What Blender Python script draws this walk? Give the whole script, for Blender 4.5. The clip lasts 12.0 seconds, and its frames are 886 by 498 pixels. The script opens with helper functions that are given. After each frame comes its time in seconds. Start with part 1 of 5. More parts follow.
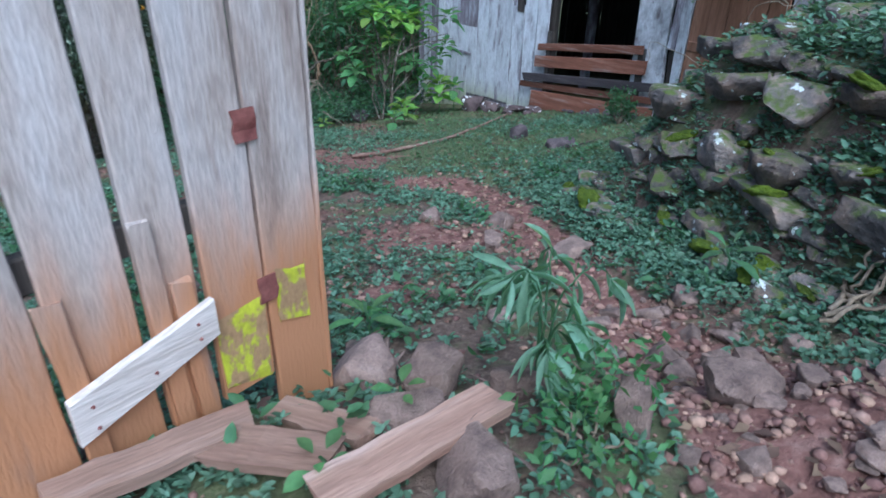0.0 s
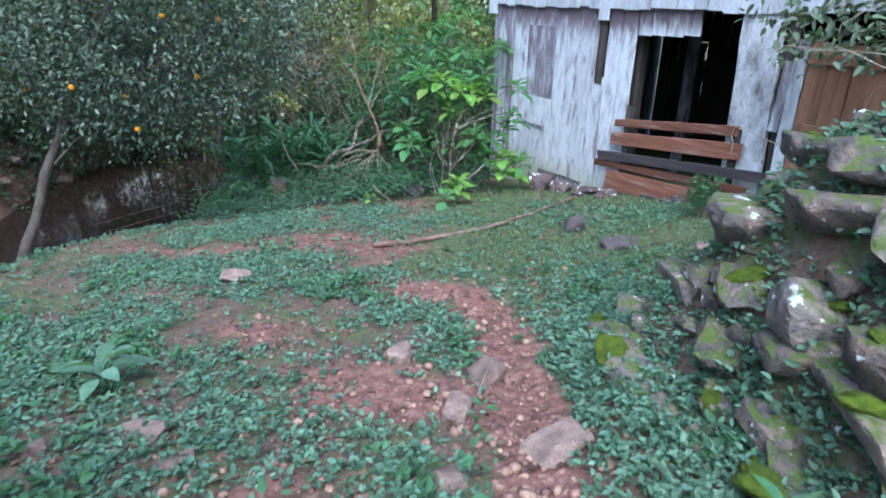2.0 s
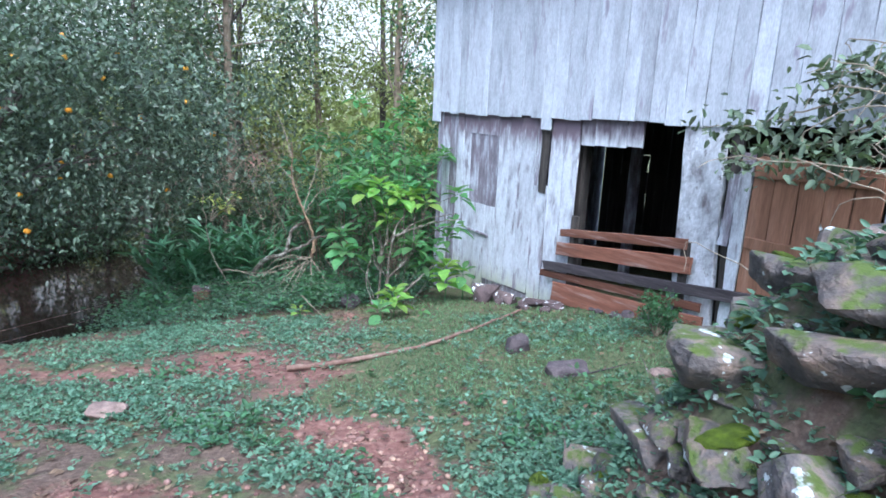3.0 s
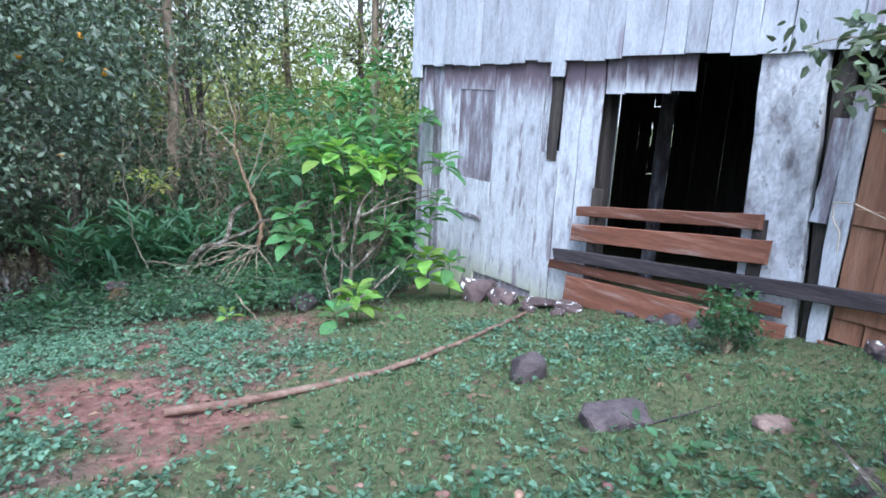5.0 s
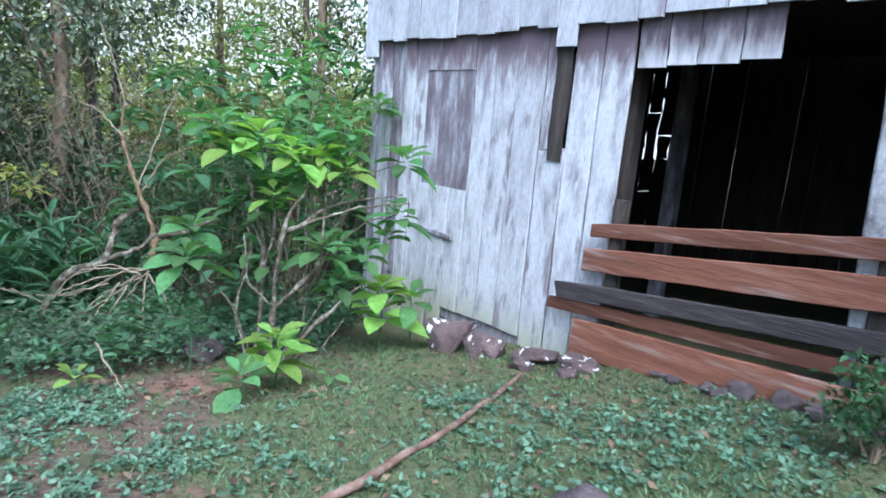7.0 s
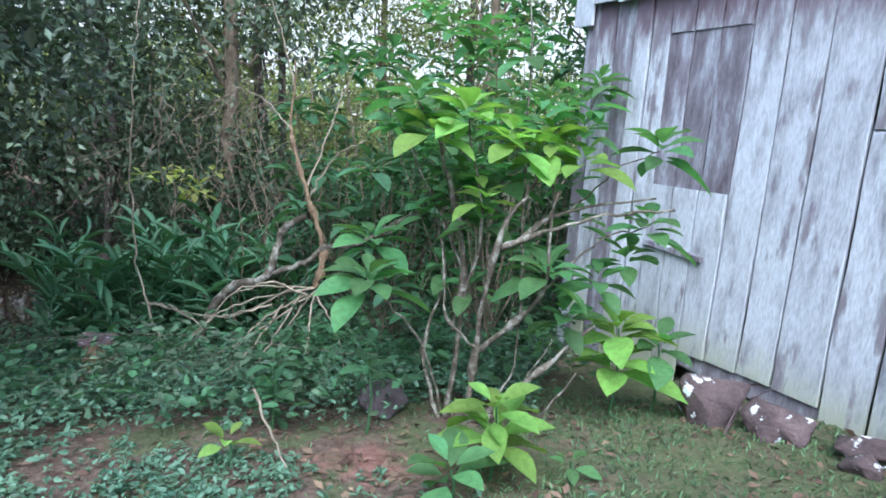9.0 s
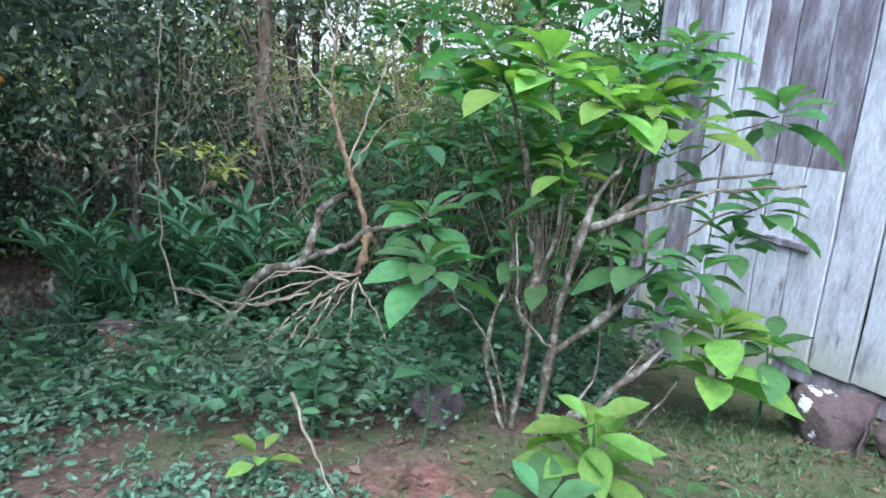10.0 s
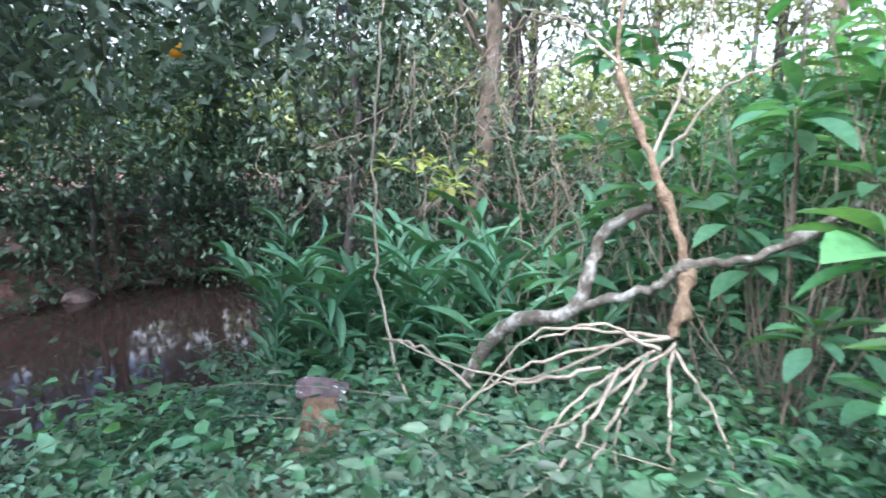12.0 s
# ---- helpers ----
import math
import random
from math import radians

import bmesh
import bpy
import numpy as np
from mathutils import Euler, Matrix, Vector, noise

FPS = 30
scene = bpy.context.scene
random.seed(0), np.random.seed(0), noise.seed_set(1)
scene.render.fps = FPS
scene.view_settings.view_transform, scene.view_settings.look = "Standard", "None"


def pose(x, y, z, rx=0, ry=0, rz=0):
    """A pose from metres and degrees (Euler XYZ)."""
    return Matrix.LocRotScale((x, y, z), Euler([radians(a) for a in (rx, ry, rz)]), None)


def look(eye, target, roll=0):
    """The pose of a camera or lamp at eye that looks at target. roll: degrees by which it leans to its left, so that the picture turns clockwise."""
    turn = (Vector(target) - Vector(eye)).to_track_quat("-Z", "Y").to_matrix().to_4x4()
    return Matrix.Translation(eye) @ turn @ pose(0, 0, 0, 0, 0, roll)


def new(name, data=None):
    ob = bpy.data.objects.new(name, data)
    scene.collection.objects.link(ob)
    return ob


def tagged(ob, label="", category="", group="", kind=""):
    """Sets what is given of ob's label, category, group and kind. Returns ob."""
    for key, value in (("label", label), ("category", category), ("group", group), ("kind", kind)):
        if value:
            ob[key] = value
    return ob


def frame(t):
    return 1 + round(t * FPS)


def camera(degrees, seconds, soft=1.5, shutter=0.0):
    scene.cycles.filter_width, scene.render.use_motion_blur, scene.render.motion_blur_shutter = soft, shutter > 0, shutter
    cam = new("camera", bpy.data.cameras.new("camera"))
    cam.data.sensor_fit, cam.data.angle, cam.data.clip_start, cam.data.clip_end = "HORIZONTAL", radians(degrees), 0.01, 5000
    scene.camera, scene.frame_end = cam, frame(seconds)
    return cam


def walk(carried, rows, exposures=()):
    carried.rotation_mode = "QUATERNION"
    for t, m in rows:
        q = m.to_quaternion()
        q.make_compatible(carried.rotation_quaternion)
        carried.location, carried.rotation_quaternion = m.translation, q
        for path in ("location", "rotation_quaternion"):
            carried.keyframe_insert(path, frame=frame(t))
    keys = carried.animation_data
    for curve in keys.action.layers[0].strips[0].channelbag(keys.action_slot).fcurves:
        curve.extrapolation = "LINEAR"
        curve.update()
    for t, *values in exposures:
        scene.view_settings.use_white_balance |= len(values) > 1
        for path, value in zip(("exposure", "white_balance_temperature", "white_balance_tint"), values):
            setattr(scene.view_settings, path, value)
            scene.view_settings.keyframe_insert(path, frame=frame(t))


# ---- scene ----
# Plan unit: the place is laid out in plan units and set to metres by SCALE at the end.
SCALE = 1.1
cam = camera(71.4, 12.0, soft=1.7, shutter=0.2)
METRES, EYE, TILT, LEAN, TURN = 10.0 * SCALE, 1.5 * SCALE, 0.0, 0.0, 0.0
ROWS = [
    (0.0, 0.0, 0.0, 0.0, 0.82, -28.48, -1.51),
    (0.5, 0.0244, 0.0253, 0.0018, 0.56, -27.54, -1.37),
    (1.0, 0.0417, 0.0561, -0.0022, 3.09, -28.47, -1.48),
    (1.5, 0.0586, 0.0935, -0.0039, 4.18, -27.67, -1.49),
    (2.0, 0.0704, 0.1285, -0.0044, 11.05, -23.32, -0.57),
    (2.5, 0.076, 0.1644, -0.006, 11.21, -17.58, -1.33),
    (3.0, 0.0814, 0.2032, -0.015, 7.17, -13.66, -2.41),
    (5.0, 0.0704, 0.3985, -0.0756, 6.26, -13.94, -2.61),
    (5.5, 0.0638, 0.4475, -0.0869, 4.7, -15.16, -2.83),
    (6.0, 0.0583, 0.5025, -0.1011, 4.38, -14.21, -3.68),
    (6.5, 0.0521, 0.545, -0.1088, 0.93, -12.58, -4.56),
    (8.5, -0.015, 0.6832, -0.1362, 11.62, -10.94, -4.35),
    (9.0, -0.035, 0.7114, -0.1416, 14.64, -11.48, -3.51),
    (9.5, -0.0501, 0.7328, -0.1491, 13.82, -12.33, -3.99),
    (10.0, -0.0681, 0.7576, -0.1575, 17.29, -12.7, -3.79),
    (10.5, -0.0878, 0.78, -0.1624, 17.76, -12.07, -3.81),
    (11.0, -0.1115, 0.8178, -0.1773, 20.57, -12.54, -2.9),
    (11.5, -0.1404, 0.8482, -0.1799, 26.8, -12.37, -2.94),
    (12.0, -0.1771, 0.875, -0.1889, 34.97, -10.66, -1.05),
]
EXPOSURES = [(0.0, 0.1, 4650, 3), (1.5, 0.55, 4750, 4), (3.0, 0.95, 4850, 6), (6.0, 0.92, 4900, 7), (8.5, 0.85, 4900, 5), (9.5, 0.8, 4900, 6), (10.5, 1.0, 4900, 8), (11.5, 1.45, 4850, 11), (12.0, 1.8, 4880, 11)]
walk(cam, [(t, pose(0, 0, EYE, TILT, LEAN, TURN) @ pose(METRES * x, METRES * y, METRES * z, 90 + pitch, roll, yaw)) for t, x, y, z, yaw, pitch, roll in ROWS], EXPOSURES)

# ---- light: late-day open shade, bright sky, the sun weak and wide ----
SUN_EL, SUN_AZ = radians(55), radians(170)
world = bpy.data.worlds.new("sky")
scene.world = world
world.use_nodes = True
wn = world.node_tree
sky = wn.nodes.new("ShaderNodeTexSky")
sky.sky_type, sky.sun_disc = "NISHITA", False
sky.air_density, sky.dust_density, sky.ozone_density = 1.0, 7.0, 0.4
sky.sun_elevation, sky.sun_rotation = SUN_EL, SUN_AZ
wn.nodes["Background"].inputs["Strength"].default_value = 0.15
wn.links.new(sky.outputs["Color"], wn.nodes["Background"].inputs["Color"])
sun = new("sun", bpy.data.lights.new("sun", "SUN"))
sun.data.energy, sun.data.angle, sun.data.color = 2.1, radians(55), (1.0, 0.96, 0.9)
sun_way = Vector((math.sin(SUN_AZ) * math.cos(SUN_EL), math.cos(SUN_AZ) * math.cos(SUN_EL), math.sin(SUN_EL)))
sun.matrix_world = look(sun_way * 60, (0, 0, 0))


# ---- materials ----
def material(name, ramp, scale=4.0, stretch=(1, 1, 1), rough=0.85, bump=0.3, fine=40.0, vary=0.25,
             spot=None, moss=None, island=0.0, leaf=0.0, metal=0.0, stain=None, crown=None):
    """ramp: colours over a coarse noise; spot: (colour, scale, from, to); moss: (colour, scale, from, to) on upward faces."""
    m = bpy.data.materials.new(name)
    m.use_nodes = True
    nt = m.node_tree
    N, L = nt.nodes.new, nt.links.new
    b = nt.nodes["Principled BSDF"]
    tc, oi = N("ShaderNodeTexCoord"), N("ShaderNodeObjectInfo")
    mul = N("ShaderNodeMath")
    mul.operation = "MULTIPLY"
    mul.inputs[1].default_value = 61.0
    L(oi.outputs["Random"], mul.inputs[0])
    add = N("ShaderNodeVectorMath")
    L(tc.outputs["Object"], add.inputs[0])
    L(mul.outputs[0], add.inputs[1])
    mp = N("ShaderNodeMapping")
    mp.inputs["Scale"].default_value = stretch
    L(add.outputs[0], mp.inputs["Vector"])

    def noise_tex(sc, detail=5.0, rgh=0.6, vec=mp):
        t = N("ShaderNodeTexNoise")
        t.inputs["Scale"].default_value, t.inputs["Detail"].default_value, t.inputs["Roughness"].default_value = sc, detail, rgh
        L(vec.outputs[0], t.inputs["Vector"])
        return t.outputs["Fac"]

    def span(src, lo, hi):
        r = N("ShaderNodeMapRange")
        r.interpolation_type = "SMOOTHSTEP"
        r.inputs["From Min"].default_value, r.inputs["From Max"].default_value = lo, hi
        L(src, r.inputs["Value"])
        return r.outputs["Result"]

    def mix(fac, a, c, kind="MIX"):
        x = N("ShaderNodeMix")
        x.data_type, x.blend_type = "RGBA", kind
        for sock, val in ((x.inputs[0], fac), (x.inputs[6], a), (x.inputs[7], c)):
            if isinstance(val, (int, float)):
                sock.default_value = val
            elif isinstance(val, tuple):
                sock.default_value = (*val, 1)
            else:
                L(val, sock)
        return x.outputs[2]

    coarse, small = noise_tex(scale), noise_tex(fine, 3.0)
    cr = N("ShaderNodeValToRGB")
    L(coarse, cr.inputs["Fac"])
    while len(cr.color_ramp.elements) < len(ramp):
        cr.color_ramp.elements.new(0.5)
    for e, (p, c) in zip(cr.color_ramp.elements, ramp):
        e.position, e.color = p, (*c, 1)
    col = cr.outputs["Color"]
    hv = N("ShaderNodeHueSaturation")
    vr = N("ShaderNodeMapRange")
    vr.inputs["To Min"].default_value, vr.inputs["To Max"].default_value = 1 - vary, 1 + vary
    L(oi.outputs["Random"], vr.inputs["Value"])
    L(vr.outputs["Result"], hv.inputs["Value"])
    L(col, hv.inputs["Color"])
    col = hv.outputs["Color"]
    if island:
        ge = N("ShaderNodeNewGeometry")
        h2, v2, v3 = N("ShaderNodeHueSaturation"), N("ShaderNodeMapRange"), N("ShaderNodeMapRange")
        v2.inputs["To Min"].default_value, v2.inputs["To Max"].default_value = 1 - island, 1 + island
        v3.inputs["To Min"].default_value, v3.inputs["To Max"].default_value = 0.485, 0.525
        L(ge.outputs["Random Per Island"], v2.inputs["Value"])
        L(ge.outputs["Random Per Island"], v3.inputs["Value"])
        L(v2.outputs["Result"], h2.inputs["Value"])
        L(v3.outputs["Result"], h2.inputs["Hue"])
        L(col, h2.inputs["Color"])
        col = h2.outputs["Color"]
    col = mix(span(small, 0.25, 0.75), mix(1.0, col, (0.72, 0.72, 0.72), "MULTIPLY"), col)
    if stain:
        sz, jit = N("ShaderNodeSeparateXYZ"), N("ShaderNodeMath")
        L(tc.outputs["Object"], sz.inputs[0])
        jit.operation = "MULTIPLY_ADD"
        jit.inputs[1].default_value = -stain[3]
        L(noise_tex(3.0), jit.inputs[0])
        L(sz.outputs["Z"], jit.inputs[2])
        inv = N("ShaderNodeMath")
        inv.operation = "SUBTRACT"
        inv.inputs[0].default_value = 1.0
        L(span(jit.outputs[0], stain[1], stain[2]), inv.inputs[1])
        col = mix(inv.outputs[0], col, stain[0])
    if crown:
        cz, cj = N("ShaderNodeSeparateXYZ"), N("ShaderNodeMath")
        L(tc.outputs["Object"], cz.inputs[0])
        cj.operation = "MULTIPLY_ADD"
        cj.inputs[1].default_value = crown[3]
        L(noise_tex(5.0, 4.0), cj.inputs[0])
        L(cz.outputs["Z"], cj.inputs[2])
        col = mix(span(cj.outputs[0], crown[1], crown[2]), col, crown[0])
    if spot:
        col = mix(span(noise_tex(spot[1], 4.0), spot[2], spot[3]), col, spot[0])
    if moss:
        ge2, sp = N("ShaderNodeNewGeometry"), N("ShaderNodeSeparateXYZ")
        L(ge2.outputs["Normal"], sp.inputs[0])
        up = N("ShaderNodeMath")
        up.operation = "MULTIPLY_ADD"
        up.inputs[1].default_value, up.inputs[2].default_value = 0.2, 0.0
        L(sp.outputs["Z"], up.inputs[0])
        plus = N("ShaderNodeMath")
        L(up.outputs[0], plus.inputs[0])
        L(noise_tex(moss[1], 4.0, 0.6), plus.inputs[1])
        col = mix(span(plus.outputs[0], moss[2], moss[3]), col, moss[0])
    L(col, b.inputs["Base Color"])
    b.inputs["Roughness"].default_value, b.inputs["Metallic"].default_value = rough, metal
    b.inputs["Specular IOR Level"].default_value = 0.3
    if bump:
        bp = N("ShaderNodeBump")
        bp.inputs["Strength"].default_value, bp.inputs["Distance"].default_value = bump, 0.02
        s = N("ShaderNodeMath")
        L(coarse, s.inputs[0])
        L(small, s.inputs[1])
        L(s.outputs[0], bp.inputs["Height"])
        L(bp.outputs[0], b.inputs["Normal"])
    if leaf:
        tr, ms = N("ShaderNodeBsdfTranslucent"), N("ShaderNodeMixShader")
        L(mix(1.0, col, (1.0, 1.1, 0.5), "MULTIPLY"), tr.inputs["Color"])
        ms.inputs[0].default_value = leaf
        L(b.outputs[0], ms.inputs[1])
        L(tr.outputs[0], ms.inputs[2])
        L(ms.outputs[0], nt.nodes["Material Output"].inputs["Surface"])
    return m


GRAIN_Z, GRAIN_X = (6, 6, 0.5), (0.5, 6, 6)
BLOTCH = (3.4, 3.4, 0.85)
# crown: boards turn dark purple-brown towards their tops, below the lapping boards
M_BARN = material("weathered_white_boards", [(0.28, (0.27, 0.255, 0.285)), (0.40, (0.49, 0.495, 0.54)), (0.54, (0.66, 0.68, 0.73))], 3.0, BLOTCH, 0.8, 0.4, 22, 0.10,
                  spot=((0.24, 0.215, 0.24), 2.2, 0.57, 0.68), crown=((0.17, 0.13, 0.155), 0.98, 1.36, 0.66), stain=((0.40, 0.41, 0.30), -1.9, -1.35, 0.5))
M_BARN_DARK = material("weathered_purple_brown_boards", [(0.32, (0.15, 0.125, 0.145)), (0.5, (0.27, 0.245, 0.28)), (0.64, (0.50, 0.51, 0.57))], 2.6, BLOTCH, 0.85, 0.4, 22, 0.15)
M_BARN_TOP = material("sun_bleached_boards", [(0.28, (0.40, 0.40, 0.44)), (0.5, (0.57, 0.59, 0.64)), (0.75, (0.68, 0.70, 0.75))], 2.4, BLOTCH, 0.8, 0.3, 22, 0.13,
                      spot=((0.31, 0.28, 0.33), 1.9, 0.58, 0.70))
# dark purple-brown above, turning whitish towards the bottom
M_BARN_FLAP = material("two_tone_short_boards", [(0.3, (0.10, 0.075, 0.09)), (0.7, (0.22, 0.19, 0.215))], 3.0, BLOTCH, 0.8, 0.4, 22, 0.12,
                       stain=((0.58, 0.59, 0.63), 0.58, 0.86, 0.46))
M_SLAB = material("mottled_pale_slab", [(0.30, (0.20, 0.18, 0.19)), (0.42, (0.45, 0.45, 0.48)), (0.6, (0.66, 0.67, 0.71))], 3.4, (1.6, 1.6, 0.9), 0.85, 0.9, 18, 0.05,
                  spot=((0.20, 0.18, 0.18), 7.0, 0.62, 0.70))
# near-black wood; on the barn's inside it makes opening and gaps look black
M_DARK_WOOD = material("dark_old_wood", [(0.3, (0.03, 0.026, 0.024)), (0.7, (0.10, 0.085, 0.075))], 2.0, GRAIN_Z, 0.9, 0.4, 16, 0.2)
M_DARK_RAIL = material("blackened_board", [(0.3, (0.035, 0.03, 0.035)), (0.6, (0.09, 0.075, 0.08)), (0.8, (0.22, 0.19, 0.2))], 2.0, GRAIN_X, 0.85, 0.4, 16, 0.15)
M_RAIL = material("red_brown_boards", [(0.3, (0.12, 0.052, 0.034)), (0.55, (0.215, 0.092, 0.058)), (0.8, (0.31, 0.18, 0.14))], 1.5, GRAIN_X, 0.8, 0.35, 16, 0.28,
                  spot=((0.34, 0.25, 0.22), 2.2, 0.54, 0.74))
M_DOOR = material("orange_brown_door_boards", [(0.3, (0.20, 0.10, 0.06)), (0.55, (0.31, 0.16, 0.098)), (0.8, (0.37, 0.21, 0.145))], 1.5, GRAIN_Z, 0.75, 0.25, 16, 0.1)
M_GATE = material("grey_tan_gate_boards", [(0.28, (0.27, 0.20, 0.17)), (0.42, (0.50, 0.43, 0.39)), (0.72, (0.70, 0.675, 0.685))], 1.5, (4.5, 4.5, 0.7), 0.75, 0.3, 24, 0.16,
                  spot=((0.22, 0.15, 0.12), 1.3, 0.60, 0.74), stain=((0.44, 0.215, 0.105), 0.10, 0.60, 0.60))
M_GATE_LOW = material("mud_stained_board", [(0.3, (0.24, 0.12, 0.07)), (0.6, (0.38, 0.21, 0.13))], 2.0, (5, 5, 1), 0.8, 0.3, 14, 0.1)
M_YELLOW = material("yellow_paint_worn", [(0.46, (0.42, 0.27, 0.14)), (0.53, (0.56, 0.58, 0.04)), (0.8, (0.66, 0.70, 0.03))], 9, (2, 2, 1), 0.6, 0.2, 40, 0.05)
M_PALE = material("pale_new_board", [(0.3, (0.55, 0.47, 0.42)), (0.7, (0.74, 0.68, 0.64))], 2.0, GRAIN_X, 0.75, 0.2, 16, 0.05)
M_RUST = material("rusty_red_plate", [(0.3, (0.16, 0.05, 0.045)), (0.7, (0.30, 0.12, 0.10))], 20, (1, 1, 1), 0.7, 0.3, 60, 0.1)
M_LOOSE = material("muddy_loose_board", [(0.3, (0.22, 0.125, 0.09)), (0.55, (0.34, 0.22, 0.165)), (0.8, (0.47, 0.36, 0.31))], 1.6, GRAIN_X, 0.85, 0.35, 16, 0.15)
M_POLE = material("barkless_grey_pole", [(0.3, (0.11, 0.06, 0.045)), (0.5, (0.21, 0.13, 0.10)), (0.72, (0.34, 0.25, 0.20))], 2.5, GRAIN_X, 0.85, 0.4, 16, 0.1)
M_SOIL = None
M_STONE = material("mossy_field_stone", [(0.3, (0.058, 0.053, 0.055)), (0.48, (0.15, 0.128, 0.118)), (0.70, (0.30, 0.215, 0.165))], 2.6, (1, 1, 1), 0.95, 1.0, 17, 0.4,
                   spot=((0.60, 0.63, 0.62), 3.6, 0.635, 0.66), moss=((0.085, 0.115, 0.025), 5.0, 0.60, 0.82))
M_MOSS = material("moss_cushion", [(0.3, (0.07, 0.11, 0.008)), (0.6, (0.16, 0.22, 0.015)), (0.8, (0.25, 0.31, 0.03))], 5.0, (1, 1, 1), 1.0, 1.0, 45, 0.25)
M_STONE_BARE = material("brown_grey_stone", [(0.3, (0.15, 0.105, 0.09)), (0.55, (0.29, 0.205, 0.17)), (0.8, (0.42, 0.31, 0.26))], 3.0, (1, 1, 1), 0.9, 0.7, 26, 0.22)
M_STONE_PURPLE = material("purplish_dark_stone", [(0.3, (0.075, 0.06, 0.066)), (0.6, (0.15, 0.12, 0.125)), (0.8, (0.23, 0.18, 0.18))], 3.5, (1, 1, 1), 0.9, 0.8, 26, 0.15)
M_STONE_LICHEN = material("lichen_spotted_stone", [(0.3, (0.07, 0.05, 0.052)), (0.6, (0.15, 0.108, 0.105)), (0.8, (0.22, 0.165, 0.155))], 4.0, (1, 1, 1), 0.9, 0.6, 26, 0.15,
                          spot=((0.72, 0.72, 0.74), 3.5, 0.60, 0.65))
M_PEBBLE = material("pebbles", [(0.3, (0.20, 0.11, 0.09)), (0.6, (0.36, 0.21, 0.17)), (0.8, (0.52, 0.36, 0.30))], 5.0, (1, 1, 1), 0.9, 0.3, 40, 0.0, island=0.45)
M_BARK = material("pale_bark", [(0.3, (0.12, 0.09, 0.06)), (0.55, (0.27, 0.21, 0.15)), (0.8, (0.42, 0.37, 0.30))], 9, (1, 1, 0.6), 0.9, 0.6, 45, 0.15)
M_BARK_KNOT = material("corky_brown_bark", [(0.3, (0.11, 0.07, 0.04)), (0.7, (0.30, 0.21, 0.13))], 16, (1, 1, 1), 0.95, 0.8, 60, 0.1)
M_BARK_LICHEN = material("lichen_bark", [(0.40, (0.09, 0.075, 0.055)), (0.52, (0.17, 0.145, 0.11)), (0.62, (0.36, 0.34, 0.29))], 14, (1, 1, 1), 0.9, 0.6, 45, 0.1)
M_BARK_DARK = material("dark_bark", [(0.3, (0.05, 0.042, 0.035)), (0.6, (0.12, 0.10, 0.085)), (0.8, (0.24, 0.22, 0.2))], 6, (1, 1, 0.5), 0.95, 0.6, 30, 0.15)
M_TWIG = material("dry_twigs", [(0.3, (0.22, 0.175, 0.125)), (0.7, (0.40, 0.335, 0.25))], 8, (1, 1, 1), 0.9, 0.2, 40, 0.1)


def leaf_material(name, dark, light, rough=0.5, island=0.35, through_light=0.3):
    return material(name, [(0.3, dark), (0.7, light)], 2.5, (1, 1, 1), rough, 0.0, 30, 0.12, island=island, leaf=through_light)


M_LEAF_BRIGHT = leaf_material("bright_broad_leaf", (0.125, 0.27, 0.115), (0.215, 0.38, 0.14), 0.55, 0.35, 0.5)
M_LEAF_LIME = leaf_material("lime_young_leaf", (0.246, 0.412, 0.090), (0.358, 0.510, 0.120), 0.55, 0.3, 0.5)
M_LEAF_MID = leaf_material("mid_green_leaf", (0.084, 0.176, 0.090), (0.134, 0.245, 0.112), 0.55, 0.45, 0.48)
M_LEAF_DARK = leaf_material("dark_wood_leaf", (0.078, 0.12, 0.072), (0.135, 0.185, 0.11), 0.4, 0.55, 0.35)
M_LEAF_GREY = leaf_material("grey_green_citrus_leaf", (0.115, 0.15, 0.10), (0.19, 0.23, 0.15), 0.32, 0.55, 0.3)
M_LEAF_CITRUS = leaf_material("glossy_dark_citrus_leaf", (0.075, 0.105, 0.072), (0.155, 0.19, 0.13), 0.27, 0.65, 0.2)
# sunshine on the far woods is put into this paler, yellower leaf colour
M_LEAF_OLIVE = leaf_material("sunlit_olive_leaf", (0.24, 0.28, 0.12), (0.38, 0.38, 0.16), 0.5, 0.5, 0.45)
M_LEAF_BLADE = leaf_material("blade_leaf", (0.09, 0.20, 0.105), (0.155, 0.29, 0.14), 0.35, 0.35, 0.3)
M_LEAF_YELLOW = leaf_material("yellowing_leaf", (0.23, 0.30, 0.08), (0.44, 0.43, 0.11), 0.5, 0.3, 0.4)
M_LEAF_CANE = leaf_material("pale_bluish_cane_leaf", (0.19, 0.34, 0.22), (0.30, 0.47, 0.33), 0.5, 0.3, 0.5)
M_WEED = leaf_material("weed_leaf", (0.106, 0.201, 0.127), (0.179, 0.284, 0.180), 0.45, 0.5, 0.3)
M_GRASS = leaf_material("short_grass", (0.108, 0.18, 0.095), (0.178, 0.26, 0.125), 0.5, 0.5, 0.3)
M_LITTER = leaf_material("dead_leaves", (0.09, 0.052, 0.038), (0.24, 0.155, 0.11), 0.8, 0.5, 0.1)
M_ORANGE = material("orange_fruit", [(0.3, (0.75, 0.30, 0.01)), (0.7, (0.85, 0.42, 0.02))], 6, (1, 1, 1), 0.45, 0.1, 90, 0.1)

